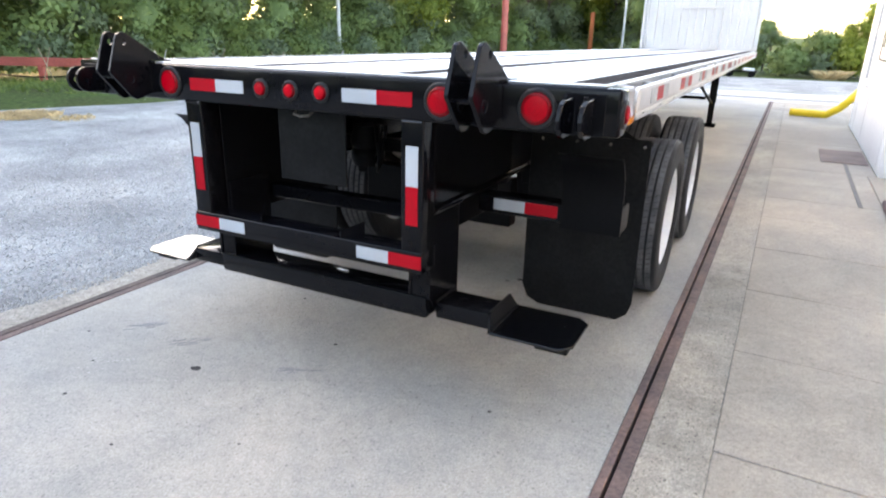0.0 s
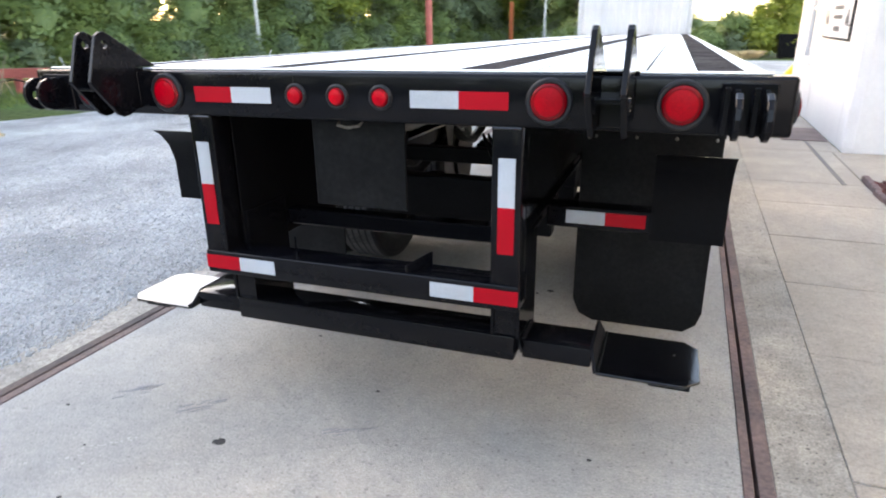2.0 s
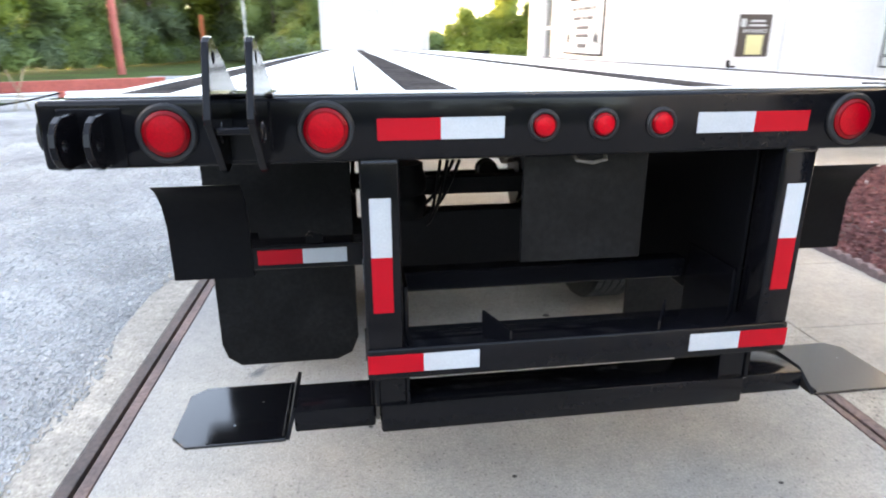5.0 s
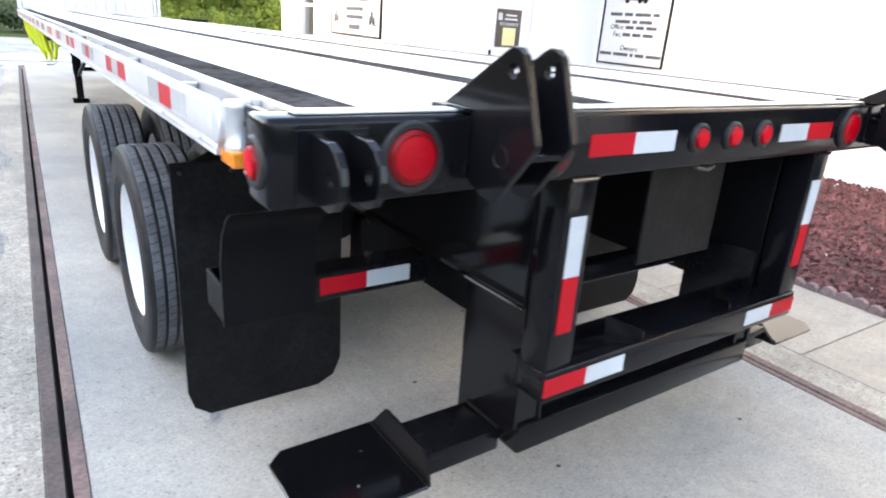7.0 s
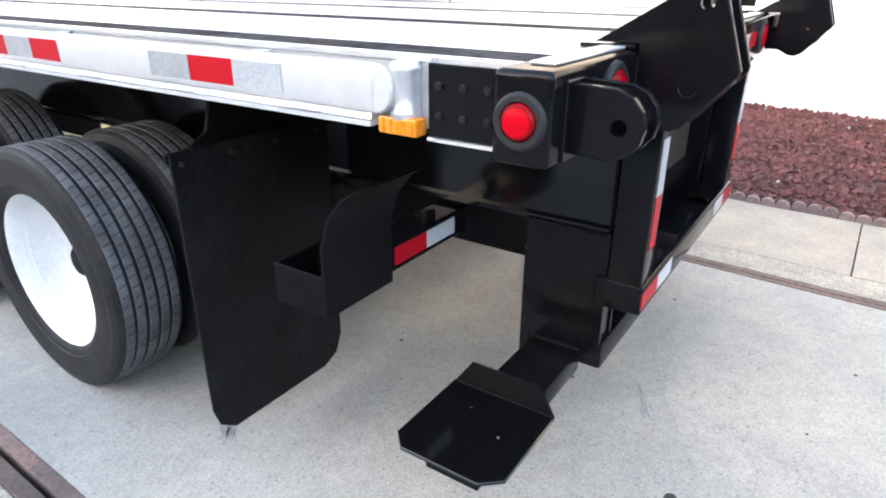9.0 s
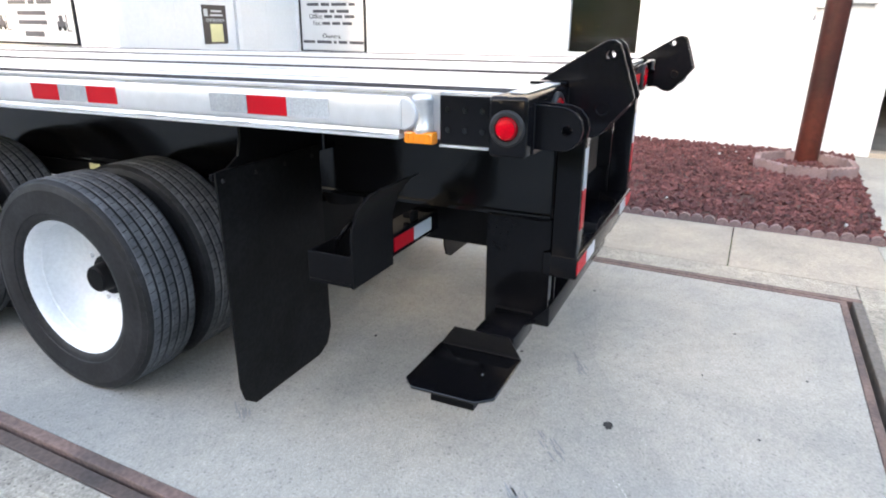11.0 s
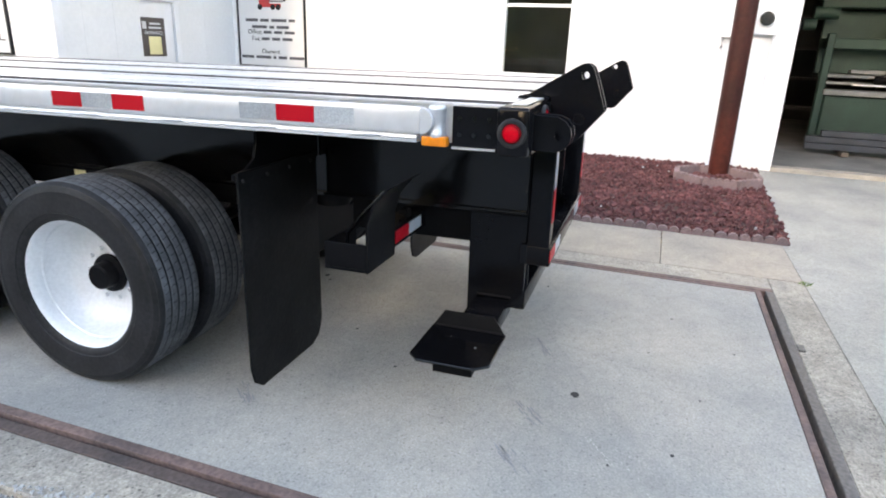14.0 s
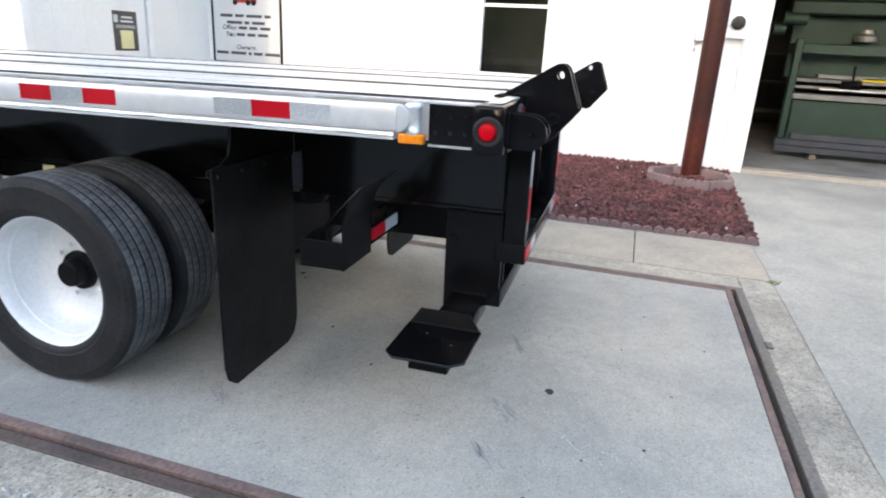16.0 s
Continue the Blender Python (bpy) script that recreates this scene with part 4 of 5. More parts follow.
# landing legs with feet, brace and crank
LY = 10.25
LX = {-1: -0.73, 1: 0.82}
for sg in (-1, 1):
    g0 = LY * GR
    leg = boxpart("landing_leg", (LX[sg] - 0.06, LX[sg] + 0.06, LY - 0.06, LY + 0.06, g0 + 0.42, 1.25), BLACK, trailer, "black steel landing leg", bevel=0.006)
    boxpart("inner_leg", (LX[sg] - 0.048, LX[sg] + 0.048, LY - 0.048, LY + 0.048, g0 + 0.03, g0 + 0.43), BLACK, leg)
    bm = bmesh.new()
    prism(bm, [(LY - 0.14, g0 + 0.004), (LY + 0.14, g0 + 0.004), (LY + 0.12, g0 + 0.03), (LY + 0.05, g0 + 0.06), (LY - 0.05, g0 + 0.06), (LY - 0.12, g0 + 0.03)], "x", LX[sg] - 0.11, LX[sg] + 0.11, bevel=0.003)
    part("foot", bm, BLACK, leg)
    bm = bmesh.new()
    tube(bm, (LX[sg], LY - 0.05, 0.52), (sg * 0.60, LY - 1.0, 1.0), 0.028, 10)
    part("leg_brace", bm, BLACK, leg)
bm = bmesh.new()
tube(bm, (-0.70, LY, 0.62), (0.70, LY, 0.62), 0.03, 12)
part("leg_crossbar", bm, BLACK, trailer)
bm = bmesh.new()
sweep(bm, [(-0.78, LY - 0.02, 0.95), (-0.98, LY - 0.02, 0.95), (-1.00, LY - 0.02, 0.93), (-1.00, LY - 0.02, 0.70), (-1.02, LY - 0.02, 0.68), (-1.12, LY - 0.02, 0.68)], 0.013, n=8)
part("leg_crank", bm, STEEL, trailer, "bare steel crank")

# headboard
hb = boxpart("headboard", (-1.27, 1.27, 14.20, 14.24, DECK + 0.003, DECK + 2.45), HEADB, trailer, "white ribbed aluminium headboard", bevel=0.004)
for i in range(14):
    x = -1.17 + i * 0.18
    bm = bmesh.new()
    prism(bm, [(x - 0.03, 14.20), (x + 0.03, 14.20), (x + 0.018, 14.150), (x - 0.018, 14.150)], "z", DECK + 0.06, DECK + 2.40)
    part("rib", bm, HEADB, hb)
boxpart("handle_bar", (-0.55, 0.50, 14.12, 14.16, DECK + 0.90, DECK + 0.95), HEADB, hb)
for sg in (-1, 1):
    boxpart("corner_post", (sg * 1.245 - 0.03, sg * 1.245 + 0.03, 14.14, 14.20, DECK + 0.01, DECK + 2.45), HEADB, hb)


# ---- sidewalk slabs ----
walk_root = thing("pavement", "pale brown concrete sidewalk slabs in a row", "sidewalk", kind="structure")
ys = [-1.548, -0.53, 0.40, 1.355, 2.30, 3.27, 4.28, 5.12, 5.95, 6.88]
for a, b in zip(ys, ys[1:]):
    boxpart("slab", (1.7355, 2.752, a + 0.004, b - 0.004, -0.12, 0.001 + 0.002 * ((int(b * 7)) % 2)), WALKC, walk_root, bevel=0.003)
for a, b in zip([6.88, 9.2, 11.5, 13.8], [9.2, 11.5, 13.8, 16.15]):
    boxpart("slab", (1.738, 2.855, a + 0.004, b - 0.004, -0.12, 0.001), WALKC, walk_root, bevel=0.005)
for a, b in ((2.76, 4.0), (4.0, 5.4), (5.4, 6.99)):
    boxpart("slab", (a + 0.004, b - 0.004, 5.32, 6.875, -0.12, 0.002), WALKC, walk_root, bevel=0.005)
bm = bmesh.new()
box(bm, 2.862, 60, 12.02, 16.15, -0.12, -0.015)
solid("pavement", bm, WALKC, "pale concrete apron past the office", "concrete apron", kind="structure")
bm = bmesh.new()
box(bm, 2.29, 2.83, 7.62, 8.72, 0.002, 0.012, bevel=0.002)
solid("trim", bm, GRATE, "brown steel cover plate in the sidewalk", "cover plate", kind="structure")
bm = bmesh.new()
box(bm, 2.545, 2.585, 5.1, 7.61, 0.0045, 0.008)
solid("trim", bm, DARKSTEEL, "narrow steel channel along the sidewalk", "steel channel", kind="structure")
bm = bmesh.new()
box(bm, 4.35, 5.65, 6.5, 7.2, 0.003, 0.018, bevel=0.004)
solid("door_mat", bm, MAT, "grey ribbed mat before the entrance door", "door mat")

# ---- mulch bed ----
rng = np.random.default_rng(4)
bm = bmesh.new()
prism(bm, [(2.79, -1.62), (6.995, -1.80), (6.995, 5.3), (2.79, 5.3)], "z", -0.12, 0.005)
solid("ground", bm, MULCHBED, "dark red soil under crushed lava rock", "planting bed", kind="structure")


def rubble(name, spots, sizes, mat, label, category):
    """Many small angular stones in one mesh."""
    base = np.array([(-1, -.8, -.5), (.9, -1, -.45), (1, .8, -.5), (-.8, 1, -.5), (-.6, -.7, .5), (.6, -.5, .65), (.75, .6, .45), (-.5, .75, .6)])
    quads = np.array([(3, 2, 1, 0), (4, 5, 6, 7), (0, 1, 5, 4), (1, 2, 6, 5), (2, 3, 7, 6), (3, 0, 4, 7)])
    n = len(spots)
    q = rng.normal(size=(n, 4))
    q /= np.linalg.norm(q, axis=1)[:, None]
    w, x, y, z = q.T
    R = np.stack([1 - 2 * (y * y + z * z), 2 * (x * y - z * w), 2 * (x * z + y * w), 2 * (x * y + z * w), 1 - 2 * (x * x + z * z), 2 * (y * z - x * w),
                  2 * (x * z - y * w), 2 * (y * z + x * w), 1 - 2 * (x * x + y * y)], 1).reshape(n, 3, 3)
    shape = base[None] * (1 + rng.uniform(-0.3, 0.3, (n, 8, 3))) * sizes[:, None, None]
    v = np.einsum("nij,nkj->nki", R, shape) + spots[:, None]
    f = quads[None] + 8 * np.arange(n)[:, None, None]
    me = bpy.data.meshes.new(name)
    me.from_pydata(v.reshape(-1, 3).tolist(), [], f.reshape(-1, 4).tolist())
    me.materials.append(mat)
    return tagged(new(name, me), label, category, kind="stuff")


n = 15000
spots = np.stack([rng.uniform(2.81, 6.97, n), rng.uniform(-1.63, 5.27, n), rng.uniform(0.0, 0.035, n)], 1)
spots[:, 1] -= np.clip(-spots[:, 1] / 1.6, 0, 1) * (spots[:, 0] - 3) * 0.04
rubble("lava_rock", spots, rng.uniform(0.010, 0.030, n), MULCH, "crushed dark red lava rock mulch", "mulch")
n = 60
spots = np.stack([rng.uniform(2.9, 6.9, n), rng.uniform(-1.6, 5.2, n), rng.uniform(0.02, 0.045, n)], 1)
rubble("pale_chips", spots, rng.uniform(0.008, 0.018, n), STONE, "scattered pale stone chips on the mulch", "stone chips")


def scallop(bm, length, h, t, n=3):
    """One edging brick with rounded tops, along y."""
    ol = [(0, 0)]
    for k in range(n):
        for a in np.linspace(math.pi, 0, 6):
            ol.append(((k + 0.5) * length / n + length / n / 2 * math.cos(a), h - length / n / 2 + length / n / 2 * math.sin(a)))
    ol.append((length, 0))
    prism(bm, ol, "x", -t / 2, t / 2, bevel=0.003)


edge_root = thing("edging", "scalloped pink concrete edging along the mulch bed", "garden edging", kind="structure")
bm = bmesh.new()
scallop(bm, 0.30, 0.07, 0.05)
ebrick = part("edging_brick", bm, EDGING, edge_root)
ebrick.matrix_basis = pose(2.778, -1.60, 0.0)
for i in range(1, 23):
    o = new("edging_brick", ebrick.data)
    o.parent = edge_root
    o.matrix_basis = pose(2.778 + 0.012 * math.sin(i * 2.1), -1.60 + i * 0.305, -0.01 + 0.006 * math.sin(i * 3.7), 0, 0, 2.0 * math.sin(i * 1.3))
ring = thing("edging", "ring of scalloped pink edging round the post", "garden edging", kind="structure")
PX, PY = 6.15, -1.215
QX, QY = 5.66, -1.17              # middle of the edging ring
bm = bmesh.new()
scallop(bm, 0.40, 0.135, 0.07, 5)
rb = part("edging_brick", bm, EDGING, ring)
for i in range(8):
    a = 2 * math.pi * i / 8
    o = rb if i == 0 else new("edging_brick", rb.data)
    o.parent = ring
    o.matrix_basis = Matrix.Translation((QX, QY, 0.0)) @ Matrix.Rotation(a, 4, "Z") @ pose(0.50, -0.20, 0, 0, 0, 1.5 * math.sin(i * 2.3))

# ---- rusty post ----
bm = bmesh.new()
lathe(bm, [(0.0, 0.135), (HH, 0.135)], n=28, axis="z", at=(PX, PY, 0))
solid("steel_post", bm, RUSTPOST, "weathered red-brown round steel post", "post")

# ---- building details ----
def window(name, dims_y, z0, z1, x, rails, label):
    w = thing(name, label, "window", kind="structure")
    y0, y1 = dims_y
    for d in ((x - 0.03, x + 0.10, y0, y0 + 0.06, z0, z1), (x - 0.03, x + 0.10, y1 - 0.06, y1, z0, z1), (x - 0.03, x + 0.10, y0 + 0.06, y1 - 0.06, z0, z0 + 0.06), (x - 0.03, x + 0.10, y0 + 0.06, y1 - 0.06, z1 - 0.06, z1)):
        boxpart("window_frame", d, TRIM, w, bevel=0.004)
    for zr in rails:
        boxpart("meeting_rail", (x + 0.01, x + 0.07, y0 + 0.06, y1 - 0.06, zr - 0.025, zr + 0.025), TRIM, w)
    boxpart("window_sill", (x - 0.06, x, y0 - 0.04, y1 + 0.04, z0 - 0.04, z0), TRIM, w)
    cuts = [z0 + 0.06] + list(rails) + [z1 - 0.06]
    for a, b in zip(cuts, cuts[1:]):
        p = boxpart("pane", (x + 0.04, x + 0.046, y0 + 0.06, y1 - 0.06, a, b), glass, w, bevel=0)
        p.visible_shadow = False
    return w


window("window_1", (1.10, 2.24), 1.16, 3.0, WX, (2.24,), "white sash window with dark glass")
window("window_2", (10.16, 10.86), 0.86, 2.3, BX, (1.68,), "narrow white sash window in the office wall")
# backings added behind the panes so the rooms look dim; not known walls
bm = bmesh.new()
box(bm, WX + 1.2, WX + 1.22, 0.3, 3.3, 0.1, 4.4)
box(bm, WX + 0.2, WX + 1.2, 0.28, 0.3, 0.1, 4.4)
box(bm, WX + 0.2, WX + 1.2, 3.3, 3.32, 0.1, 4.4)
solid("wall_partition", bm, DIMBACK, "added dim backing box behind the window", "wall", kind="structure")
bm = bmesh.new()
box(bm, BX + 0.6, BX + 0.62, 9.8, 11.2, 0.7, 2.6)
solid("wall_partition", bm, DIMBACK, "added dim backing sheet behind the office window", "wall", kind="structure")

trims = [("trim", (WX - 0.025, WX - 0.002, -1.99, -1.82, 0.06, HH)), ("trim", (BX - 0.02, BX - 0.002, BY0 - 0.02, BY0 + 0.10, 0.06, HH)),
         ("trim", (BX - 0.002, BX + 0.10, BY0 - 0.02, BY0 - 0.002, 0.06, HH)), ("trim", (WX - 0.02, WX - 0.002, BY2 - 0.08, BY2 - 0.002, 0.06, HH)),
         ("trim", (4.45, 4.55, BY2 - 0.03, BY2 - 0.002, 0.05, 2.08)), ("trim", (5.45, 5.55, BY2 - 0.03, BY2 - 0.002, 0.05, 2.08)), ("trim", (4.41, 5.59, BY2 - 0.035, BY2 - 0.002, 2.082, 2.20))]
for nm, d in trims:
    bm = bmesh.new()
    box(bm, *d, bevel=0.003)
    solid(nm, bm, TRIM, "white painted corner or door trim board", "trim", kind="structure")
seams = thing("siding_seams", "raised vertical seams of the white wall cladding", "cladding seams", kind="structure")
for y in (-0.62, 0.30, 2.60, 3.52, 4.44, 5.36):
    boxpart("seam", (WX - 0.008, WX, y - 0.012, y + 0.012, 0.05, HH), SIDING, seams, bevel=0.003)
for y in (7.3, 9.8, 11.3, 11.9):
    boxpart("seam", (BX - 0.006, BX, y - 0.012, y + 0.012, 0.05, HH), SIDING, seams, bevel=0.003)
for x, y in ((3.3, BY0), (3.8, BY0), (6.2, BY2)):
    boxpart("seam", (x - 0.012, x + 0.012, y - 0.006, y, 0.05, HH), SIDING, seams, bevel=0.003)

door = thing("door_1", "white closed entrance door with a brown notice", "door", kind="structure")
boxpart("door_leaf", (4.553, 5.447, BY2 + 0.02, BY2 + 0.07, 0.02, 2.077), TRIM, door)
board = boxpart("notice_board", (4.75, 5.25, BY2 + 0.012, BY2 + 0.02, 1.25, 1.83), BROWN, door, "brown notice board with a cream paper", bevel=0.002)
boxpart("paper", (4.89, 5.15, BY2 + 0.008, BY2 + 0.012, 1.28, 1.55), PAPER, board, bevel=0)
FACE_Y = Matrix.Rotation(radians(90), 4, "X")
lettering("ENTRANCE", 0.075, SIGNW, Matrix.Translation((5.01, BY2 + 0.010, 1.60)) @ FACE_Y, board)
for w_, z_ in ((0.26, 1.68), (0.22, 1.74)):
    boxpart("text_bar", (5.04 - w_ / 2, 5.04 + w_ / 2, BY2 + 0.009, BY2 + 0.0119, z_ - 0.014, z_ + 0.014), SIGNW, board, bevel=0)
boxpart("pictogram", (4.78, 4.86, BY2 + 0.009, BY2 + 0.0119, 1.66, 1.77), SIGNW, board, bevel=0)
hd = boxpart("lock_plate", (4.64, 4.69, BY2 + 0.008, BY2 + 0.019, 1.02, 1.20), BLACK_DULL, door, "black lock plate and lever", bevel=0.003)
boxpart("lever", (4.65, 4.76, BY2 - 0.03, BY2 + 0.006, 1.10, 1.125), BLACK_DULL, hd)


def sign_frame(root, x, y0, y1, z0, z1):
    for d in ((x - 0.03, x - 0.002, y0 - 0.012, y0 + 0.025, z0, z1), (x - 0.03, x - 0.002, y1 - 0.025, y1 + 0.012, z0, z1), (x - 0.03, x - 0.002, y0 + 0.025, y1 - 0.025, z0, z0 + 0.025), (x - 0.03, x - 0.002, y0 + 0.025, y1 - 0.025, z1 - 0.025, z1)):
        boxpart("sign_frame", d, SIGNK, root, "thin black frame", bevel=0.002)
    boxpart("panel", (x - 0.022, x - 0.002, y0 + 0.025, y1 - 0.025, z0 + 0.025, z1 - 0.025), SIGNW, root, bevel=0)


def bars(root, x, yc, rows, mat):
    """Lines of unreadable or withheld writing as word-length bars; rows of (z, height, word lengths)."""
    for z, h, words in rows:
        total = sum(words) + 0.05 * (len(words) - 1)
        y = yc + total / 2
        for w_ in words:
            boxpart("text_bar", (x - 0.0245, x - 0.022, y - w_, y, z - h / 2, z + h / 2), mat, root, bevel=0)
            y -= w_ + 0.05


FACE_X = Matrix.Rotation(radians(-90), 4, "Z") @ Matrix.Rotation(radians(90), 4, "X")


def forklift(root, x, y, z, k, mat):
    """A small plain forklift silhouette."""
    for a, b, c, d in ((-0.20, 0.10, 0.05, 0.20), (-0.12, 0.02, 0.20, 0.33), (0.12, 0.16, -0.02, 0.36), (0.16, 0.30, -0.02, 0.01)):
        boxpart("emblem", (x - 0.0245, x - 0.022, y - b * k, y - a * k, z + c * k, z + d * k), mat, root, bevel=0)
    for c in (-0.14, 0.04):
        bm = bmesh.new()
        tube(bm, (x - 0.0250, y - c * k, z + 0.04 * k), (x - 0.022, y - c * k, z + 0.04 * k), 0.055 * k, 16)
        part("emblem_wheel", bm, SIGNK, root)


s1 = thing("wall_sign", "white framed company sign with a red truck emblem", "sign")
sign_frame(s1, WX, 5.83, 7.24, 1.095, 3.1)
for y0, y1, z0, z1, m_ in ((6.84, 7.06, 2.27, 2.47, SIGNR), (6.60, 6.84, 2.27, 2.335, SIGNR), (6.88, 7.02, 2.47, 2.58, SIGNG), (6.82, 6.84, 2.36, 2.76, SIGNG), (6.56, 6.82, 2.74, 2.76, SIGNG), (6.56, 6.82, 2.36, 2.385, SIGNG), (6.50, 6.56, 2.37, 2.46, SIGNK)):
    boxpart("emblem", (WX - 0.0245, WX - 0.022, y0, y1, z0, z1), m_, s1, bevel=0)
for yw in (7.04, 6.77, 6.66):
    bm = bmesh.new()
    tube(bm, (WX - 0.0252, yw, 2.275), (WX - 0.022, yw, 2.275), 0.05, 16)
    part("emblem_wheel", bm, SIGNK, s1)
bars(s1, WX, 6.84, [(2.05, 0.05, (0.26, 0.18, 0.32, 0.13)), (1.935, 0.05, (0.32, 0.10, 0.26))], SIGNG)
lettering("Office:", 0.115, SIGNK, Matrix.Translation((WX - 0.0235, 7.17, 1.845)) @ FACE_X, s1)
bars(s1, WX, 6.66, [(1.845, 0.05, (0.17, 0.17, 0.21))], SIGNG)
lettering("Fax:", 0.115, SIGNK, Matrix.Translation((WX - 0.0235, 7.15, 1.73)) @ FACE_X, s1)
bars(s1, WX, 6.71, [(1.73, 0.05, (0.17, 0.17, 0.21))], SIGNG)
lettering("Owners:", 0.115, SIGNK, Matrix.Translation((WX - 0.0235, 6.84, 1.51)) @ FACE_X, s1)
bars(s1, WX, 6.82, [(1.41, 0.05, (0.26, 0.32, 0.06, 0.18, 0.30))], SIGNG)
bars(s1, WX, 6.82, [(3.05, 0.14, (0.9,)), (2.88, 0.10, (0.5, 0.5))], SIGNK)

for o in s1.children:
    if not o.name.startswith(("sign_frame", "panel")):
        o.matrix_basis = pose(0, -0.29, -0.145) @ o.matrix_basis

s2 = thing("wall_sign", "white framed company sign with dark lettering bars", "sign")
sign_frame(s2, BX, 7.64, 9.43, 1.255, 2.7)
bars(s2, BX, 8.54, [(2.31, 0.13, (0.95,)), (2.13, 0.13, (1.15, 0.22))], SIGNK)
bars(s2, BX, 8.54, [(1.94, 0.055, (0.28, 0.18, 0.36, 0.16)), (1.80, 0.055, (0.40, 0.14, 0.32)), (1.66, 0.055, (0.62,)), (1.54, 0.055, (0.62,)), (1.39, 0.07, (0.42,))], SIGNG)
forklift(s2, BX, 7.90, 1.44, 0.58, SIGNG)
forklift(s2, BX, 9.21, 1.44, 0.58, SIGNG)

meter = thing("electric_meter", "round glass electric meter in a white box", "electric meter")
boxpart("meter_box", (WX - 0.10, WX, -1.77, -1.39, 1.99, 2.40), TRIM, meter)
bm = bmesh.new()
lathe(bm, [(WX - 0.10, 0.095), (WX - 0.16, 0.092), (WX - 0.175, 0.075), (WX - 0.178, 0.001)], n=28, axis="x", at=(0, -1.60, 2.20))
part("meter_glass", bm, METERGLASS, meter, "dark round meter dial under glass")
boxpart("switch_box", (WX - 0.09, WX, -1.26, -1.06, 1.94, 2.14), TRIM, meter)
bm = bmesh.new()
sweep(bm, [(WX - 0.03, -1.08, 1.94), (WX - 0.03, -1.08, 1.79), (WX - 0.03, -1.11, 1.74)], 0.018, n=8)
sweep(bm, [(WX - 0.03, -1.73, 1.99), (WX - 0.03, -1.73, 1.2), (WX - 0.03, -1.73, 0.10)], 0.016, n=8)
sweep(bm, [(WX - 0.03, -1.58, 2.40), (WX - 0.03, -1.58, 4.5)], 0.03, n=8)
part("conduit", bm, TRIM, meter, "white painted conduit")

for o in meter.children:
    o.matrix_basis = pose(0, 0.04, -0.09)

# ---- workshop interior ----
bm = bmesh.new()
box(bm, WX - 0.01, WX + 0.212, -7.2, -1.992, -0.05, 0.065, bevel=0.012)
solid("trim", bm, WALKC, "worn concrete threshold of the workshop door", "threshold", kind="structure")
mach = thing("press_brake", "green enamelled sheet-metal machine on the workshop floor", "machine")
MX, MY = 9.6, -0.30
boxpart("base", (MX + 0.05, MX + 0.9, -6.4, -2.72, 0.09, 1.02), GREENM, mach, bevel=0.02)
boxpart("bed_edge", (MX - 0.02, MX + 0.25, -6.4, -2.68, 1.02, 1.12), MACHSTEEL, mach, "worn bare steel bed", bevel=0.01)
boxpart("front_apron", (MX + 0.15, MX + 0.4, -6.4, -2.62, 1.32, 1.38), MACHSTEEL, mach, bevel=0.01)
boxpart("ram", (MX + 0.30, MX + 0.65, -6.4, -2.60, 1.80, 1.98), GREENM, mach, bevel=0.015)
boxpart("back_panel", (MX + 0.70, MX + 0.80, -6.4, -2.6, 1.38, 2.45), GREENM, mach, bevel=0.01)
boxpart("top_beam", (MX + 0.35, MX + 0.75, -6.4, -2.45, 2.48, 2.70), GREENM, mach, bevel=0.02)
boxpart("side_frame", (MX + 0.02, MX + 0.16, -2.70, -2.58, 0.09, 2.05), GREENM, mach, bevel=0.015)
boxpart("back_gauge", (MX + 0.10, MX + 0.30, -6.4, -3.05, 1.40, 1.46), MACHSTEEL, mach)
bm = bmesh.new()
tube(bm, (MX + 0.45, -2.75, 2.40), (MX + 0.45, -2.36, 2.40), 0.11, 24)
tube(bm, (MX + 0.45, -2.42, 2.20), (MX + 0.45, -2.22, 2.20), 0.10, 24)
part("motor", bm, GREENM, mach, "green round motor")
bm = bmesh.new()
lathe(bm, [(2.05, 0.19), (2.13, 0.19), (2.18, 0.13), (2.24, 0.12), (2.26, 0.01)], n=24, axis="z", at=(MX + 0.45, -3.75, 0))
part("gear_housing", bm, MACHSTEEL, mach)
bm = bmesh.new()
tube(bm, (MX + 0.02, -3.60, 1.18), (MX + 0.02, -3.57, 1.62), 0.022, 8)
tube(bm, (MX - 0.02, -3.72, 1.30), (MX + 0.12, -3.45, 1.30), 0.07, 12)
part("lever", bm, BLACK_DULL, mach, "black clamp lever")
boxpart("lower_rail", (MX + 0.25, MX + 0.33, -6.4, -2.62, 1.20, 1.25), MACHSTEEL, mach, bevel=0.006)
boxpart("tool_strip", (MX - 0.04, MX + 0.06, -4.6, -3.10, 1.20, 1.225), TRIM, mach, "pale steel tool strip")
boxpart("top_cover", (MX + 0.30, MX + 0.42, -6.4, -2.9, 2.72, 2.80), GREENM, mach, bevel=0.01)
boxpart("yellow_rule", (MX + 0.10, MX + 0.18, -4.4, -3.75, 1.38, 1.44), YELLOW, mach, "yellow strip")
for o in mach.children:
    for v in o.data.vertices:
        v.co.y += MY
stack = thing("steel_bars", "stack of dark blue-grey steel bars on the workshop floor", "steel stock")
for i, (dx, z) in enumerate(((0.0, 0.16), (0.13, 0.16), (0.26, 0.16), (0.06, 0.265), (0.19, 0.265), (0.10, 0.37))):
    boxpart("bar", (8.85 + dx, 8.96 + dx, -6.6, -2.72 - 0.12 * (i % 3), z, z + 0.10), MACHBAR, stack, bevel=0.006)
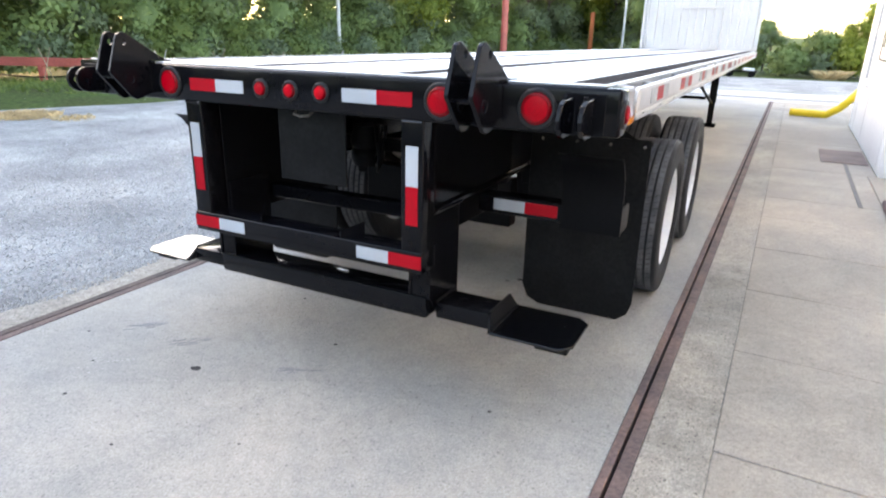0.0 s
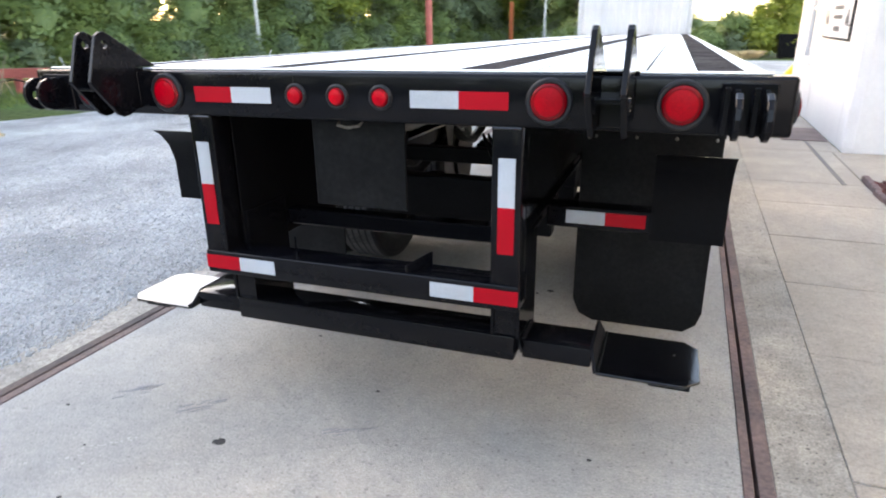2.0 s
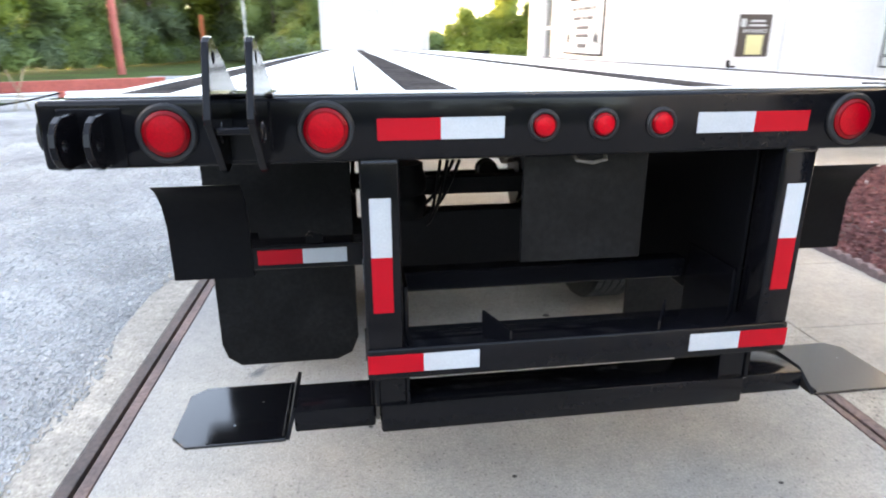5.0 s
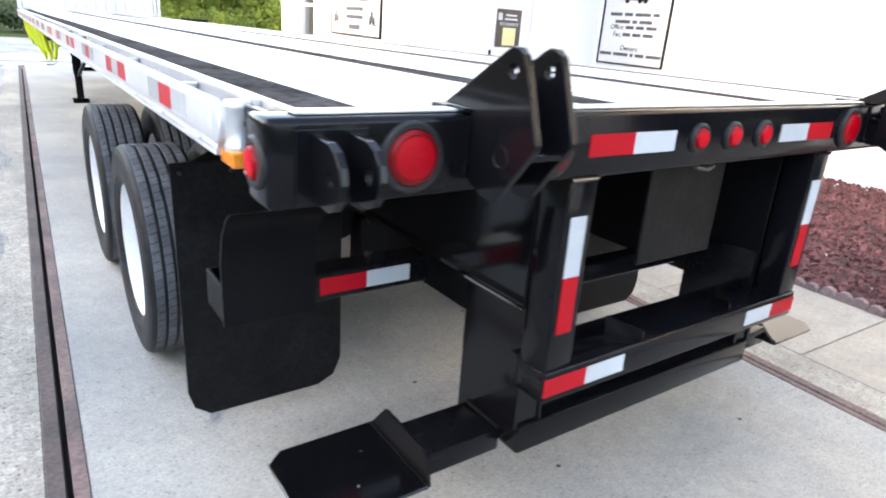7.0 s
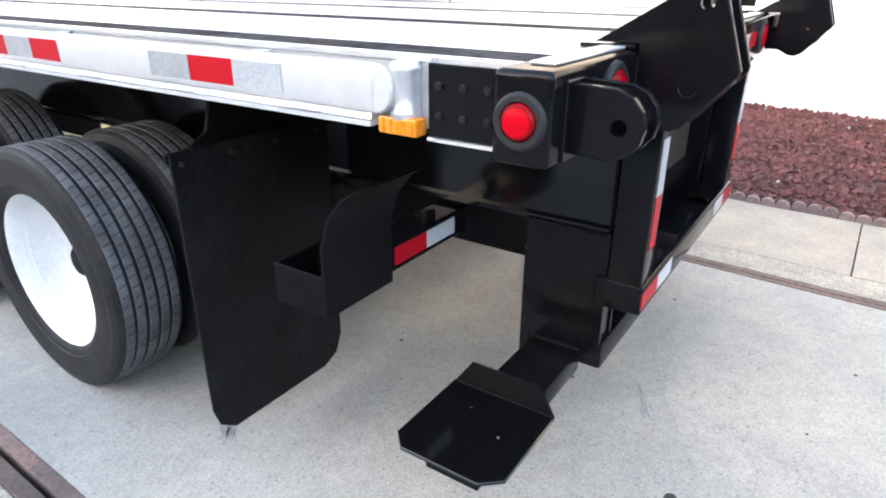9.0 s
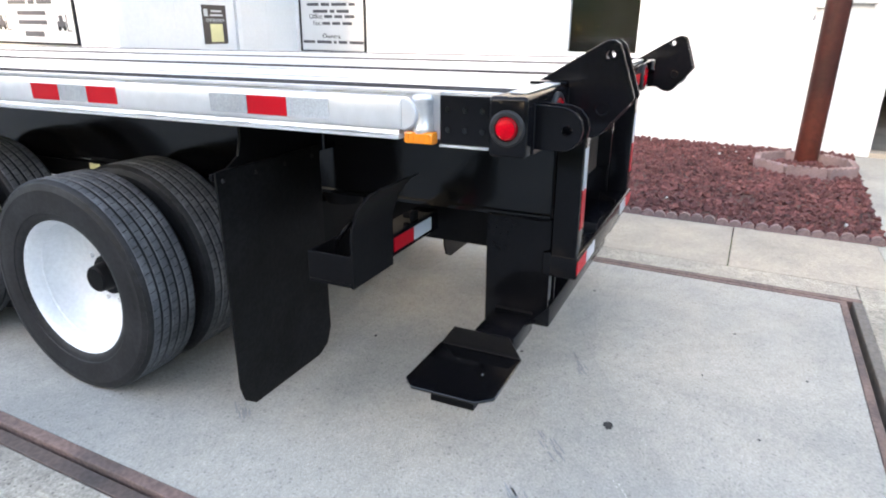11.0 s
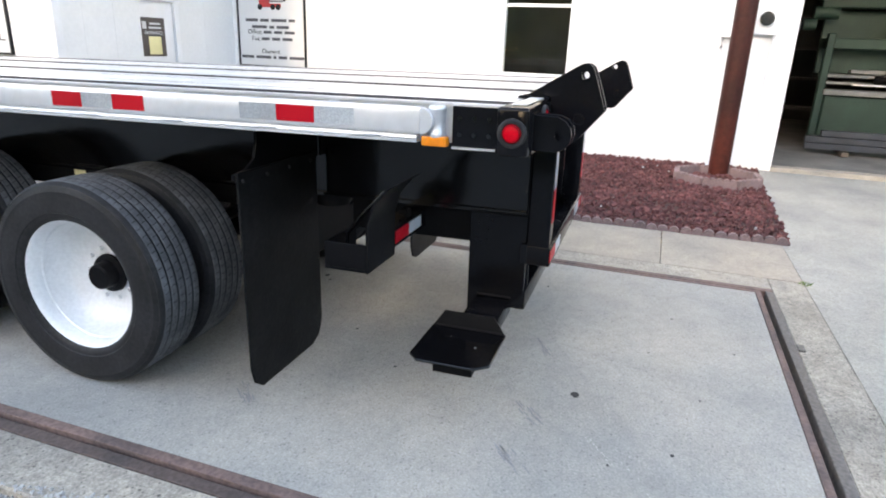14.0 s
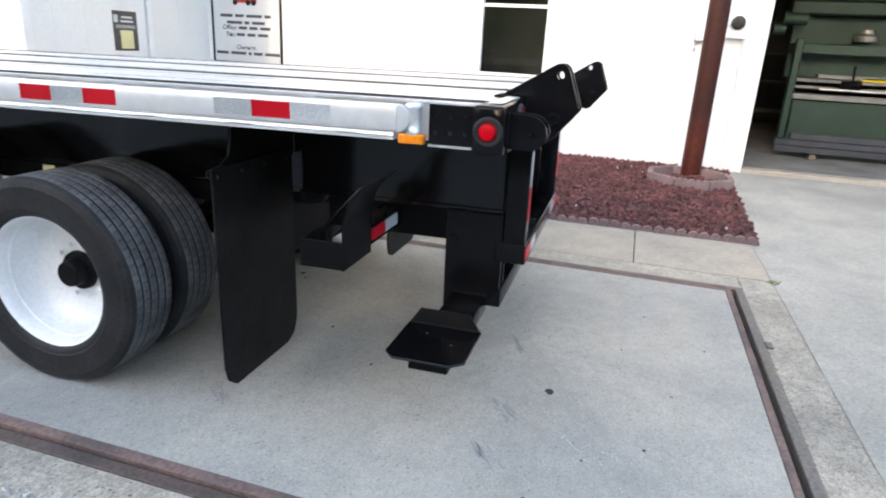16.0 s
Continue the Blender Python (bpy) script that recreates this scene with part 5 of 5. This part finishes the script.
for y in (-3.3, -5.2):
    boxpart("bearer", (8.65, 9.25, y - 0.05, y + 0.05, 0.09, 0.16), BARK, stack)
shelf = thing("shelf_rack", "tall dark rack of stored parts against the wall", "rack")
for z in (0.6, 1.2, 1.8, 2.4, 3.0):
    boxpart("shelf", (11.8, 12.4, -6.5, -2.2, z, z + 0.05), BROWN, shelf)
for y in (-6.5, -4.4, -2.3):
    boxpart("upright", (11.8, 11.86, y, y + 0.06, 0.09, 3.2), BROWN, shelf)

# ---- straps under the deck edge ----
for i in range(20):
    y = 7.7 + i * 0.29
    x, z0, k = -1.17 + 0.02 * (i % 3), 1.262, 0.035 * (i % 4)
    bm = bmesh.new()
    sweep(bm, [(x - 0.05, y + 0.30, z0), (x - 0.05, y + 0.20, z0 - 0.11), (x - 0.04, y + 0.07, z0 - 0.22), (x - 0.01, y - 0.02, z0 - 0.29 - k), (x + 0.03, y - 0.01, z0 - 0.30 - k), (x + 0.06, y + 0.07, z0 - 0.20), (x + 0.06, y + 0.12, z0 - 0.08), (x + 0.05, y + 0.14, z0)], 0.022, n=8, flat=0.3)
    strap = part("winch_strap", bm, LIME, trailer, "lime yellow webbing strap hanging slack")
    bm = bmesh.new()
    lathe(bm, [(y + 0.04, 0.02), (y + 0.04, 0.04), (y + 0.10, 0.04), (y + 0.10, 0.02)], n=16, axis="y", at=(x + 0.03, 0, z0 - 0.055))
    part("strap_roll", bm, LIME, strap)
    bm = bmesh.new()
    box(bm, x - 0.02, x + 0.09, y + 0.13, y + 0.145, z0 - 0.12, z0 + 0.004)
    box(bm, x - 0.02, x + 0.09, y - 0.005, y + 0.01, z0 - 0.12, z0 + 0.004)
    part("winch", bm, BLACK_DULL, trailer)

# ---- yellow sleeve by the office ----
bm = bmesh.new()
sweep(bm, [(1.86, 13.00, 0.09), (2.04, 12.96, 0.09), (2.29, 12.92, 0.09), (2.50, 12.88, 0.09), (2.70, 12.84, 0.23), (2.89, 12.80, 0.46), (3.06, 12.76, 0.69)], 0.075, n=14)
hose = solid("yellow_guard", bm, YELLOW, "bent yellow plastic guard pipe beside the office", "guard pipe", smooth=60)

# ---- fence, posts ----
fence = thing("guard_rail", "faded red steel beam rail on posts", "guard rail")
a, b = Vector((-22.0, 7.2, -0.1)), Vector((-5.6, 15.4, -0.1))
d = (b - a).normalized()
L = (b - a).length
rot = math.degrees(math.atan2(-d.x, d.y))
fm = Matrix.Translation(a) @ pose(0, 0, 0, 0, 0, rot)
fence.matrix_world = fm
boxpart("beam", (-0.06, 0.06, 0, L, 0.42, 0.67), REDPAINT, fence, bevel=0.01)
for i in range(9):
    boxpart("post", (-0.08, 0.08, i * L / 8 - 0.08, i * L / 8 + 0.08, -0.05, 0.42), REDPAINT, fence, bevel=0.01)
arms = thing("fence_arms", "bare crossed wire-fence arms above the rail", "fence")
arms.matrix_world = fm
for i in range(7):
    y = 5 + i * 1.7
    bm = bmesh.new()
    tube(bm, (0.4, y - 0.16, 0.0), (0.4, y + 0.20, 0.98 + 0.05 * (i % 2)), 0.014, 6)
    tube(bm, (0.4, y + 0.18, 0.0), (0.4, y - 0.16, 0.95), 0.014, 6)
    part("crossed_arm", bm, (STRAW_WOOD, STRAW_WOOD, GREYPOLE)[i % 3], arms)


def pole(name, x, y, h, r, mat, label, cap=False):
    bm = bmesh.new()
    lathe(bm, [(-0.05, r), (h, r * 0.92)], n=14, axis="z", at=(x, y, 0))
    return solid(name, bm, mat, label, "pole")


pole("utility_pole", -18.0, 23.8, 8.0, 0.09, GREYPOLE, "weathered grey wooden utility pole")
pole("red_post", -11.2, 28.3, 3.6, 0.17, REDPAINT, "tall faded red steel post")
pole("orange_post", -11.3, 44.2, 2.9, 0.17, ORANGE, "orange painted steel post")
pole("grey_post", -7.0, 35.5, 4.5, 0.07, GREYPOLE, "thin grey metal post")
pole("grey_post", -4.4, 40.5, 3.5, 0.07, GREYPOLE, "thin grey metal post")

# dark open-top bin before the far bushes
bin_ = thing("waste_skip", "dark steel waste skip parked by the bushes", "skip", m=pose(4.9, 29.6, -0.1))
bm = bmesh.new()
prism(bm, [(-0.42, 0.05), (0.42, 0.05), (0.48, 0.95), (-0.48, 0.95)], "y", -0.35, 0.35, bevel=0.01)
part("body", bm, BLACK_DULL, bin_)
boxpart("rim", (-0.51, 0.51, -0.38, 0.38, 0.95, 1.0), BLACK_DULL, bin_)
for x_ in (-0.3, 0.3):
    boxpart("skid", (x_ - 0.04, x_ + 0.04, -0.35, 0.35, 0.0, 0.05), BLACK_DULL, bin_)
    boxpart("rib", (x_ - 0.03, x_ + 0.03, -0.385, -0.35, 0.08, 0.95), BLACK_DULL, bin_)

# parked flat wagon far off
wg = thing("farm_wagon", "dark flat farm wagon parked by the bushes", "wagon", m=pose(-0.2, 28.3, -0.10) @ Matrix.Scale(0.36, 4))
boxpart("bed", (-1.6, 1.8, -1.0, 1.0, 0.62, 0.74), BLACK_DULL, wg)
boxpart("load", (0.3, 1.5, -0.7, 0.7, 0.74, 0.98), TRIM, wg, "pale load")
for x in (-1.1, 1.3):
    for y in (-0.9, 0.9):
        bm = bmesh.new()
        lathe(bm, [(y - 0.1, 0.28), (y - 0.08, 0.34), (y + 0.08, 0.34), (y + 0.1, 0.28)], n=18, axis="y", at=(x, 0, 0.315))
        part("wheel", bm, BLACK_DULL, wg)

# ---- gravel stones beside the kerb ----
n = 42000
xs = -2.0 - np.abs(rng.normal(0, 2.6, n))
spots = np.stack([xs, rng.uniform(-1.5, 11.0, n), np.full(n, -0.039)], 1)
rubble("gravel_stones", spots, rng.uniform(0.003, 0.0095, n), STONE, "loose pale limestone gravel stones", "gravel")
n = 7000
xs = -1.99 - rng.gamma(1.6, 0.09, n) + 0.06
ysp = rng.uniform(-1.4, 8.0, n)
xs += 0.05 * np.sin(ysp * 2.3) + 0.04 * np.sin(ysp * 5.1 + 1)
spots = np.stack([xs, ysp, np.where(xs > -1.985, -0.004, -0.037)], 1)
rubble("gravel_spill", spots, rng.uniform(0.003, 0.009, n), STONE, "pale gravel spilled along the kerb edge", "gravel")


# ---- woods ----
def leaves(name, blobs, per, size, mat, seed):
    """A crown: small folded leaf clumps scattered in the shells of uneven blobs. blobs: centre and radii."""
    r = np.random.default_rng(seed)
    V, Fc, N, cores = [], [], [], []
    base = 0
    for (cx, cy, cz), (rx, ry, rz) in blobs:
        u = r.normal(size=(per, 3))
        u /= np.linalg.norm(u, axis=1)[:, None]
        rad = r.uniform(0.55, 1.08, per)[:, None]
        c = np.array((cx, cy, cz)) + u * rad * np.array((rx, ry, rz))
        c = c[c[:, 2] > 0.02]
        k = len(c)
        a = r.normal(size=(k, 3))
        a /= np.linalg.norm(a, axis=1)[:, None]
        b = np.cross(a, r.normal(size=(k, 3)))
        b /= np.linalg.norm(b, axis=1)[:, None]
        s_ = size * r.uniform(0.6, 1.4, k)[:, None]
        out = (c - np.array((cx, cy, cz))) / np.array((rx, ry, rz))
        out[:, 2] += 0.8
        out /= np.linalg.norm(out, axis=1)[:, None]
        b = np.where((np.cross(a, b) * out).sum(1)[:, None] > 0, -b, b)
        N.append(np.repeat(out, 4, axis=0))
        cores.append(((cx, cy, cz), (rx, ry, rz)))
        V.append(np.stack([c - a * s_, c + b * s_ * 0.55, c + a * s_, c - b * s_ * 0.55], 1).reshape(-1, 3))
        Fc.append(np.arange(4 * k).reshape(-1, 4) + base)
        base += 4 * k
    # inner mass of twigs and leaves that fills each clump
    for (cx, cy, cz), (rx, ry, rz) in cores:
        th, ph = np.meshgrid(np.linspace(0, 2 * math.pi, 9)[:-1], np.linspace(-1.5, 1.5, 6))
        u = np.stack([np.cos(ph) * np.cos(th), np.cos(ph) * np.sin(th), np.sin(ph)], -1).reshape(-1, 3)
        V.append(np.array((cx, cy, cz)) + u * np.array((rx, ry, rz)) * r.uniform(0.35, 0.72, (48, 1)))
        N.append(u)
        Fc.append(np.array([(8 * i + j, 8 * i + (j + 1) % 8, 8 * i + 8 + (j + 1) % 8, 8 * i + 8 + j) for i in range(5) for j in range(8)]) + base)
        base += 48
    me = bpy.data.meshes.new(name)
    me.from_pydata(np.concatenate(V).tolist(), [], np.concatenate(Fc).tolist())
    me.polygons.foreach_set("use_smooth", [True] * len(me.polygons))
    me.normals_split_custom_set_from_vertices(np.concatenate(N).tolist())
    me.materials.append(mat)
    return me


def tree(seed, h, spread, mat, label):
    r = random.Random(seed)
    root = thing("tree", label, "tree", "trees at the yard's edge")
    bm = bmesh.new()
    tube(bm, (0, 0, -0.05), (0.1, 0.05, h * 0.55), 0.16, 10, 0.09)
    blobs = []
    for i in range(9):
        a = r.uniform(0, 6.28)
        z = h * r.uniform(0.2, 0.9)
        q = spread * (1.0 - 0.55 * abs(z / h - 0.45)) * r.uniform(0.35, 0.75)
        e = (q * math.cos(a), q * math.sin(a), z)
        tube(bm, (0.05, 0.02, min(z * 0.7, h * 0.5)), e, 0.05, 6, 0.015)
        blobs.append((e, (spread * r.uniform(0.3, 0.5), spread * r.uniform(0.3, 0.5), h * r.uniform(0.11, 0.18))))
    part("trunk", bm, BARK, root)
    me = leaves("crown", blobs, 700, 0.11, mat, seed)
    o = new("crown", me)
    o.parent = root
    return root


# first three points: unseen trees added behind the camera to block horizon glow
line = [(20, -40), (4, -37), (-12, -28), (-22, -8), (-23.5, 4), (-22, 14), (-20, 26), (-16, 37), (-13.5, 50), (-7, 46), (-2, 33.5), (1.5, 32.2), (5, 32.2), (9, 32.5), (18, 33), (30, 34)]
kinds = [tree(3, 8.5, 3.4, LEAF_A, "tall leafy green tree in full crown"), tree(5, 7.5, 3.0, LEAF_B, "grey-green leafy tree in full crown"), tree(8, 8.0, 3.2, LEAF_SUN, "leafy tree with sunlight painted into its yellow-green leaves")]
rr = random.Random(2)
first = set()
for i in range(len(line) - 1):
    for f in np.linspace(0, 1, 5)[:-1]:
        x = line[i][0] + (line[i + 1][0] - line[i][0]) * f + rr.uniform(-0.8, 0.8)
        y = line[i][1] + (line[i + 1][1] - line[i][1]) * f + rr.uniform(-0.8, 0.8)
        low = -3.5 < x < 4.4 and 25 < y < 45
        k = rr.choice((0, 0, 1, 1, 2)) if x < 3 else 2
        # trees from y -9 to 9.5 are oversized to keep sun off the workshop wall
        sc = rr.uniform(0.17, 0.30) if low else rr.uniform(0.36, 0.5) if x > 4.3 and y > 25 else rr.uniform(0.8, 1.0) if 9.5 < y < 52 else rr.uniform(1.35, 1.55) if -9 < y <= 9.5 else rr.uniform(0.85, 1.15)
        m = Matrix.Translation((x, y, 0)) @ Matrix.Rotation(rr.uniform(0, 6.28), 4, "Z")
        if k not in first:
            first.add(k)
            o = kinds[k]
            o.matrix_basis = m @ Matrix.Scale(sc, 4)
        else:
            o = copy_thing(kinds[k], m)
            o.scale = (sc, sc, sc)

blobs, sparse, sunny = [], [], []
for i in range(len(line) - 1):
    p, q = Vector(line[i] + (0,)), Vector(line[i + 1] + (0,))
    n = int((q - p).length / 1.0)
    for j in range(n):
        c = p.lerp(q, j / n)
        side = Vector((q.y - p.y, -(q.x - p.x), 0)).normalized()
        for off, hh in ((2.3, 0.7), (1.5, 1.4), (0.7, 2.3), (-0.4, 3.4), (-1.4, 4.6)):
            if -3.5 < c.x and c.y > 25 and hh > (1.5 if c.x < 4.4 else 2.4):
                continue
            c2 = c + side * (off + rr.uniform(-0.5, 0.5))
            (sunny if c.x > 3.6 else blobs if c.y > 1 else sparse).append(((c2.x, c2.y, hh * rr.uniform(0.45, 1.0)), (rr.uniform(0.6, 1.0), rr.uniform(0.6, 1.0), max(0.6, hh * rr.uniform(0.28, 0.45)))))
# the sunny blobs take the leaf colour with sunlight painted in
for nm, bl, mt, sd_ in (("undergrowth", blobs[0::3], LEAF_B, 21), ("undergrowth", blobs[1::3], LEAF_A, 22), ("undergrowth", blobs[2::3], LEAF_C, 24), ("undergrowth", sparse, LEAF_A, 23), ("undergrowth", sunny, LEAF_SUN, 25)):
    me = leaves(nm, bl, 300 if bl is sparse else 1000, 0.16 if bl is sparse else 0.085, mt, sd_)
    tagged(new(nm, me), "dense green undergrowth along the wood's edge", "bushes", kind="stuff")

# ---- stains, marks and small litter ----
STAIN = material("old_oil_stain", (0.05, 0.05, 0.05), 0.8, var=0.3, bump=0)
SMUDGE = material("grey_tyre_smudge", (0.275, 0.278, 0.28), 0.88, var=0.2, fine=120, bump=0)
CHALK = material("pale_scratch", (0.50, 0.485, 0.455), 0.9, var=0.15, bump=0)
STRAW = material("dry_straw", (0.68, 0.50, 0.27), 0.9, var=0.2, fine=60, bump=0.1, island=0.3)
slab = [o for o in bpy.data.objects if o.name == "pavement"][0]
r5 = random.Random(5)


def blot(x, y, r, mat, name, squash=1.0, turn=0.0):
    """A thin stain with an uneven rim, lying on the deck."""
    bm = bmesh.new()
    top = []
    for i in range(16):
        a = 2 * math.pi * i / 16
        k = r * r5.uniform(0.75, 1.15)
        u, w = k * math.cos(a), k * squash * math.sin(a)
        top.append((x + u * math.cos(turn) - w * math.sin(turn), y + u * math.sin(turn) + w * math.cos(turn)))
    prism(bm, top, "z", 0.0002, 0.0012)
    part(name, bm, mat, slab)


for x, y, r in ((-0.531, -0.183, 0.026), (-0.854, -0.625, 0.011), (-1.329, -0.199, 0.010), (0.398, 1.688, 0.022), (0.33, 1.63, 0.012), (0.08, -0.5, 0.007), (-0.35, -0.75, 0.008), (0.62, -0.62, 0.009),
                (-1.02, -0.38, 0.007), (0.25, -0.95, 0.008), (-0.1, 0.35, 0.010), (0.85, 0.2, 0.009), (-0.3, 1.1, 0.012), (-0.62, 0.72, 0.010)):
    blot(x, y, r, STAIN, "oil_spot", 0.8)
for x, y, turn in ((-0.779, -0.014, 0.7), (-1.129, -0.015, 0.7), (-1.117, 1.264, 0.8), (-0.09, 0.07, 0.6)):
    for k in range(16):
        u, w = r5.uniform(-0.09, 0.09), r5.uniform(-0.035, 0.035)
        blot(x + u * math.cos(turn) - w * math.sin(turn), y + u * math.sin(turn) + w * math.cos(turn), r5.uniform(0.012, 0.04), SMUDGE, "smudge", 0.13, turn)
for x0, y0, x1, y1, n in ((-0.86, -0.279, -1.025, -0.409, 16), (-1.227, -0.605, -0.95, -0.42, 7), (-0.62, -0.35, -0.40, -0.25, 6), (-0.98, -0.56, -0.90, -0.40, 7)):
    for k in range(n):
        f = (k + r5.random()) / n
        blot(x0 + (x1 - x0) * f + r5.uniform(-0.008, 0.008), y0 + (y1 - y0) * f + r5.uniform(-0.008, 0.008), r5.uniform(0.003, 0.009), CHALK, "pale_scratch", 0.35, math.atan2(y1 - y0, x1 - x0))
bm = bmesh.new()
box(bm, 0.445, 0.525, -1.34, -1.304, 0.0, 0.012, bevel=0.002)
solid("steel_tab", bm, DARKSTEEL, "small flat steel tab beside the slot", "steel tab")
# weeds in the joint and a heap of straw on the gravel
def tuft(name, x, y, z, n, h, spread, mat, label, category, seed):
    r = random.Random(seed)
    bm = bmesh.new()
    for i in range(n):
        a, q = r.uniform(0, 6.28), spread * math.sqrt(r.random())
        bx, by = x + q * math.cos(a), y + q * math.sin(a)
        d = r.uniform(0, 6.28)
        w, k = 0.004 + 0.02 * h, h * r.uniform(0.5, 1.1)
        lx, ly = math.cos(d), math.sin(d)
        v = [bm.verts.new(p) for p in ((bx - ly * w, by + lx * w, z), (bx + ly * w, by - lx * w, z), (bx + lx * k * 0.5, by + ly * k * 0.5, z + k * 0.7), (bx + lx * k * 1.1, by + ly * k * 1.1, z + k * 0.8))]
        bm.faces.new((v[0], v[1], v[2]))
        bm.faces.new((v[1], v[3], v[2]))
    me = bpy.data.meshes.new(name)
    bm.to_mesh(me)
    bm.free()
    me.materials.append(mat)
    return tagged(new(name, me), label, category, kind="stuff")


tuft("weeds", 1.70, -1.549, 0.0, 26, 0.028, 0.045, LEAF_A, "small green weeds in the pavement joint", "weeds", 1)
tuft("reeds", 3.2, 29.3, -0.1, 260, 0.42, 0.55, STRAW, "stand of dry tan reeds before the bushes", "reeds", 4)
tuft("straw", -10.13, 4.4, -0.04, 700, 0.10, 0.55, STRAW, "loose heap of dry straw on the gravel", "straw", 2)
tuft("straw", -9.2, 4.7, -0.04, 160, 0.08, 0.35, STRAW, "thin scatter of dry straw on the gravel", "straw", 3)
bm = bmesh.new()
pts = []
for (x0, y0), (x1, y1), sag in (((-20.0, 8.0), (-15.8, 10.1), 0.28), ((-15.8, 10.1), (-11.7, 12.15), 0.28), ((-11.7, 12.15), (-7.6, 14.2), 0.28)):
    pts += [(x0 + (x1 - x0) * f, y0 + (y1 - y0) * f, 0.30 - sag * 4 * f * (1 - f)) for f in np.linspace(0, 1, 12)]
sweep(bm, pts, 0.022, n=6)
solid("sagging_cable", bm, BLACK_DULL, "black cable sagging below the red rail", "cable", smooth=60)
# rough grass between the gravel and the red rail
n = 2600
g5 = random.Random(9)
bm = bmesh.new()
for i in range(n):
    f = g5.random()
    x, y = -21.0 + 12.5 * f + g5.uniform(-1.6, 2.6), 6.2 + 6.0 * f + g5.uniform(-1.2, 1.2)
    if x > -9.6 - max(0.0, 11.0 - y) * 0.36:
        continue
    d, h = g5.uniform(0, 6.28), g5.uniform(0.05, 0.16)
    lx, ly, w = math.cos(d), math.sin(d), 0.012
    for q in (-0.05, 0.0, 0.05):
        v = [bm.verts.new(p) for p in ((x + q - ly * w, y + lx * w, -0.10), (x + q + ly * w, y - lx * w, -0.10), (x + q + lx * h * 0.5, y + ly * h * 0.5, -0.10 + h))]
        bm.faces.new(v)
me = bpy.data.meshes.new("grass_tufts")
bm.to_mesh(me)
bm.free()
me.materials.append(LEAF_C)
tagged(new("grass_tufts", me), "rough green grass tufts beside the gravel", "grass", kind="stuff")
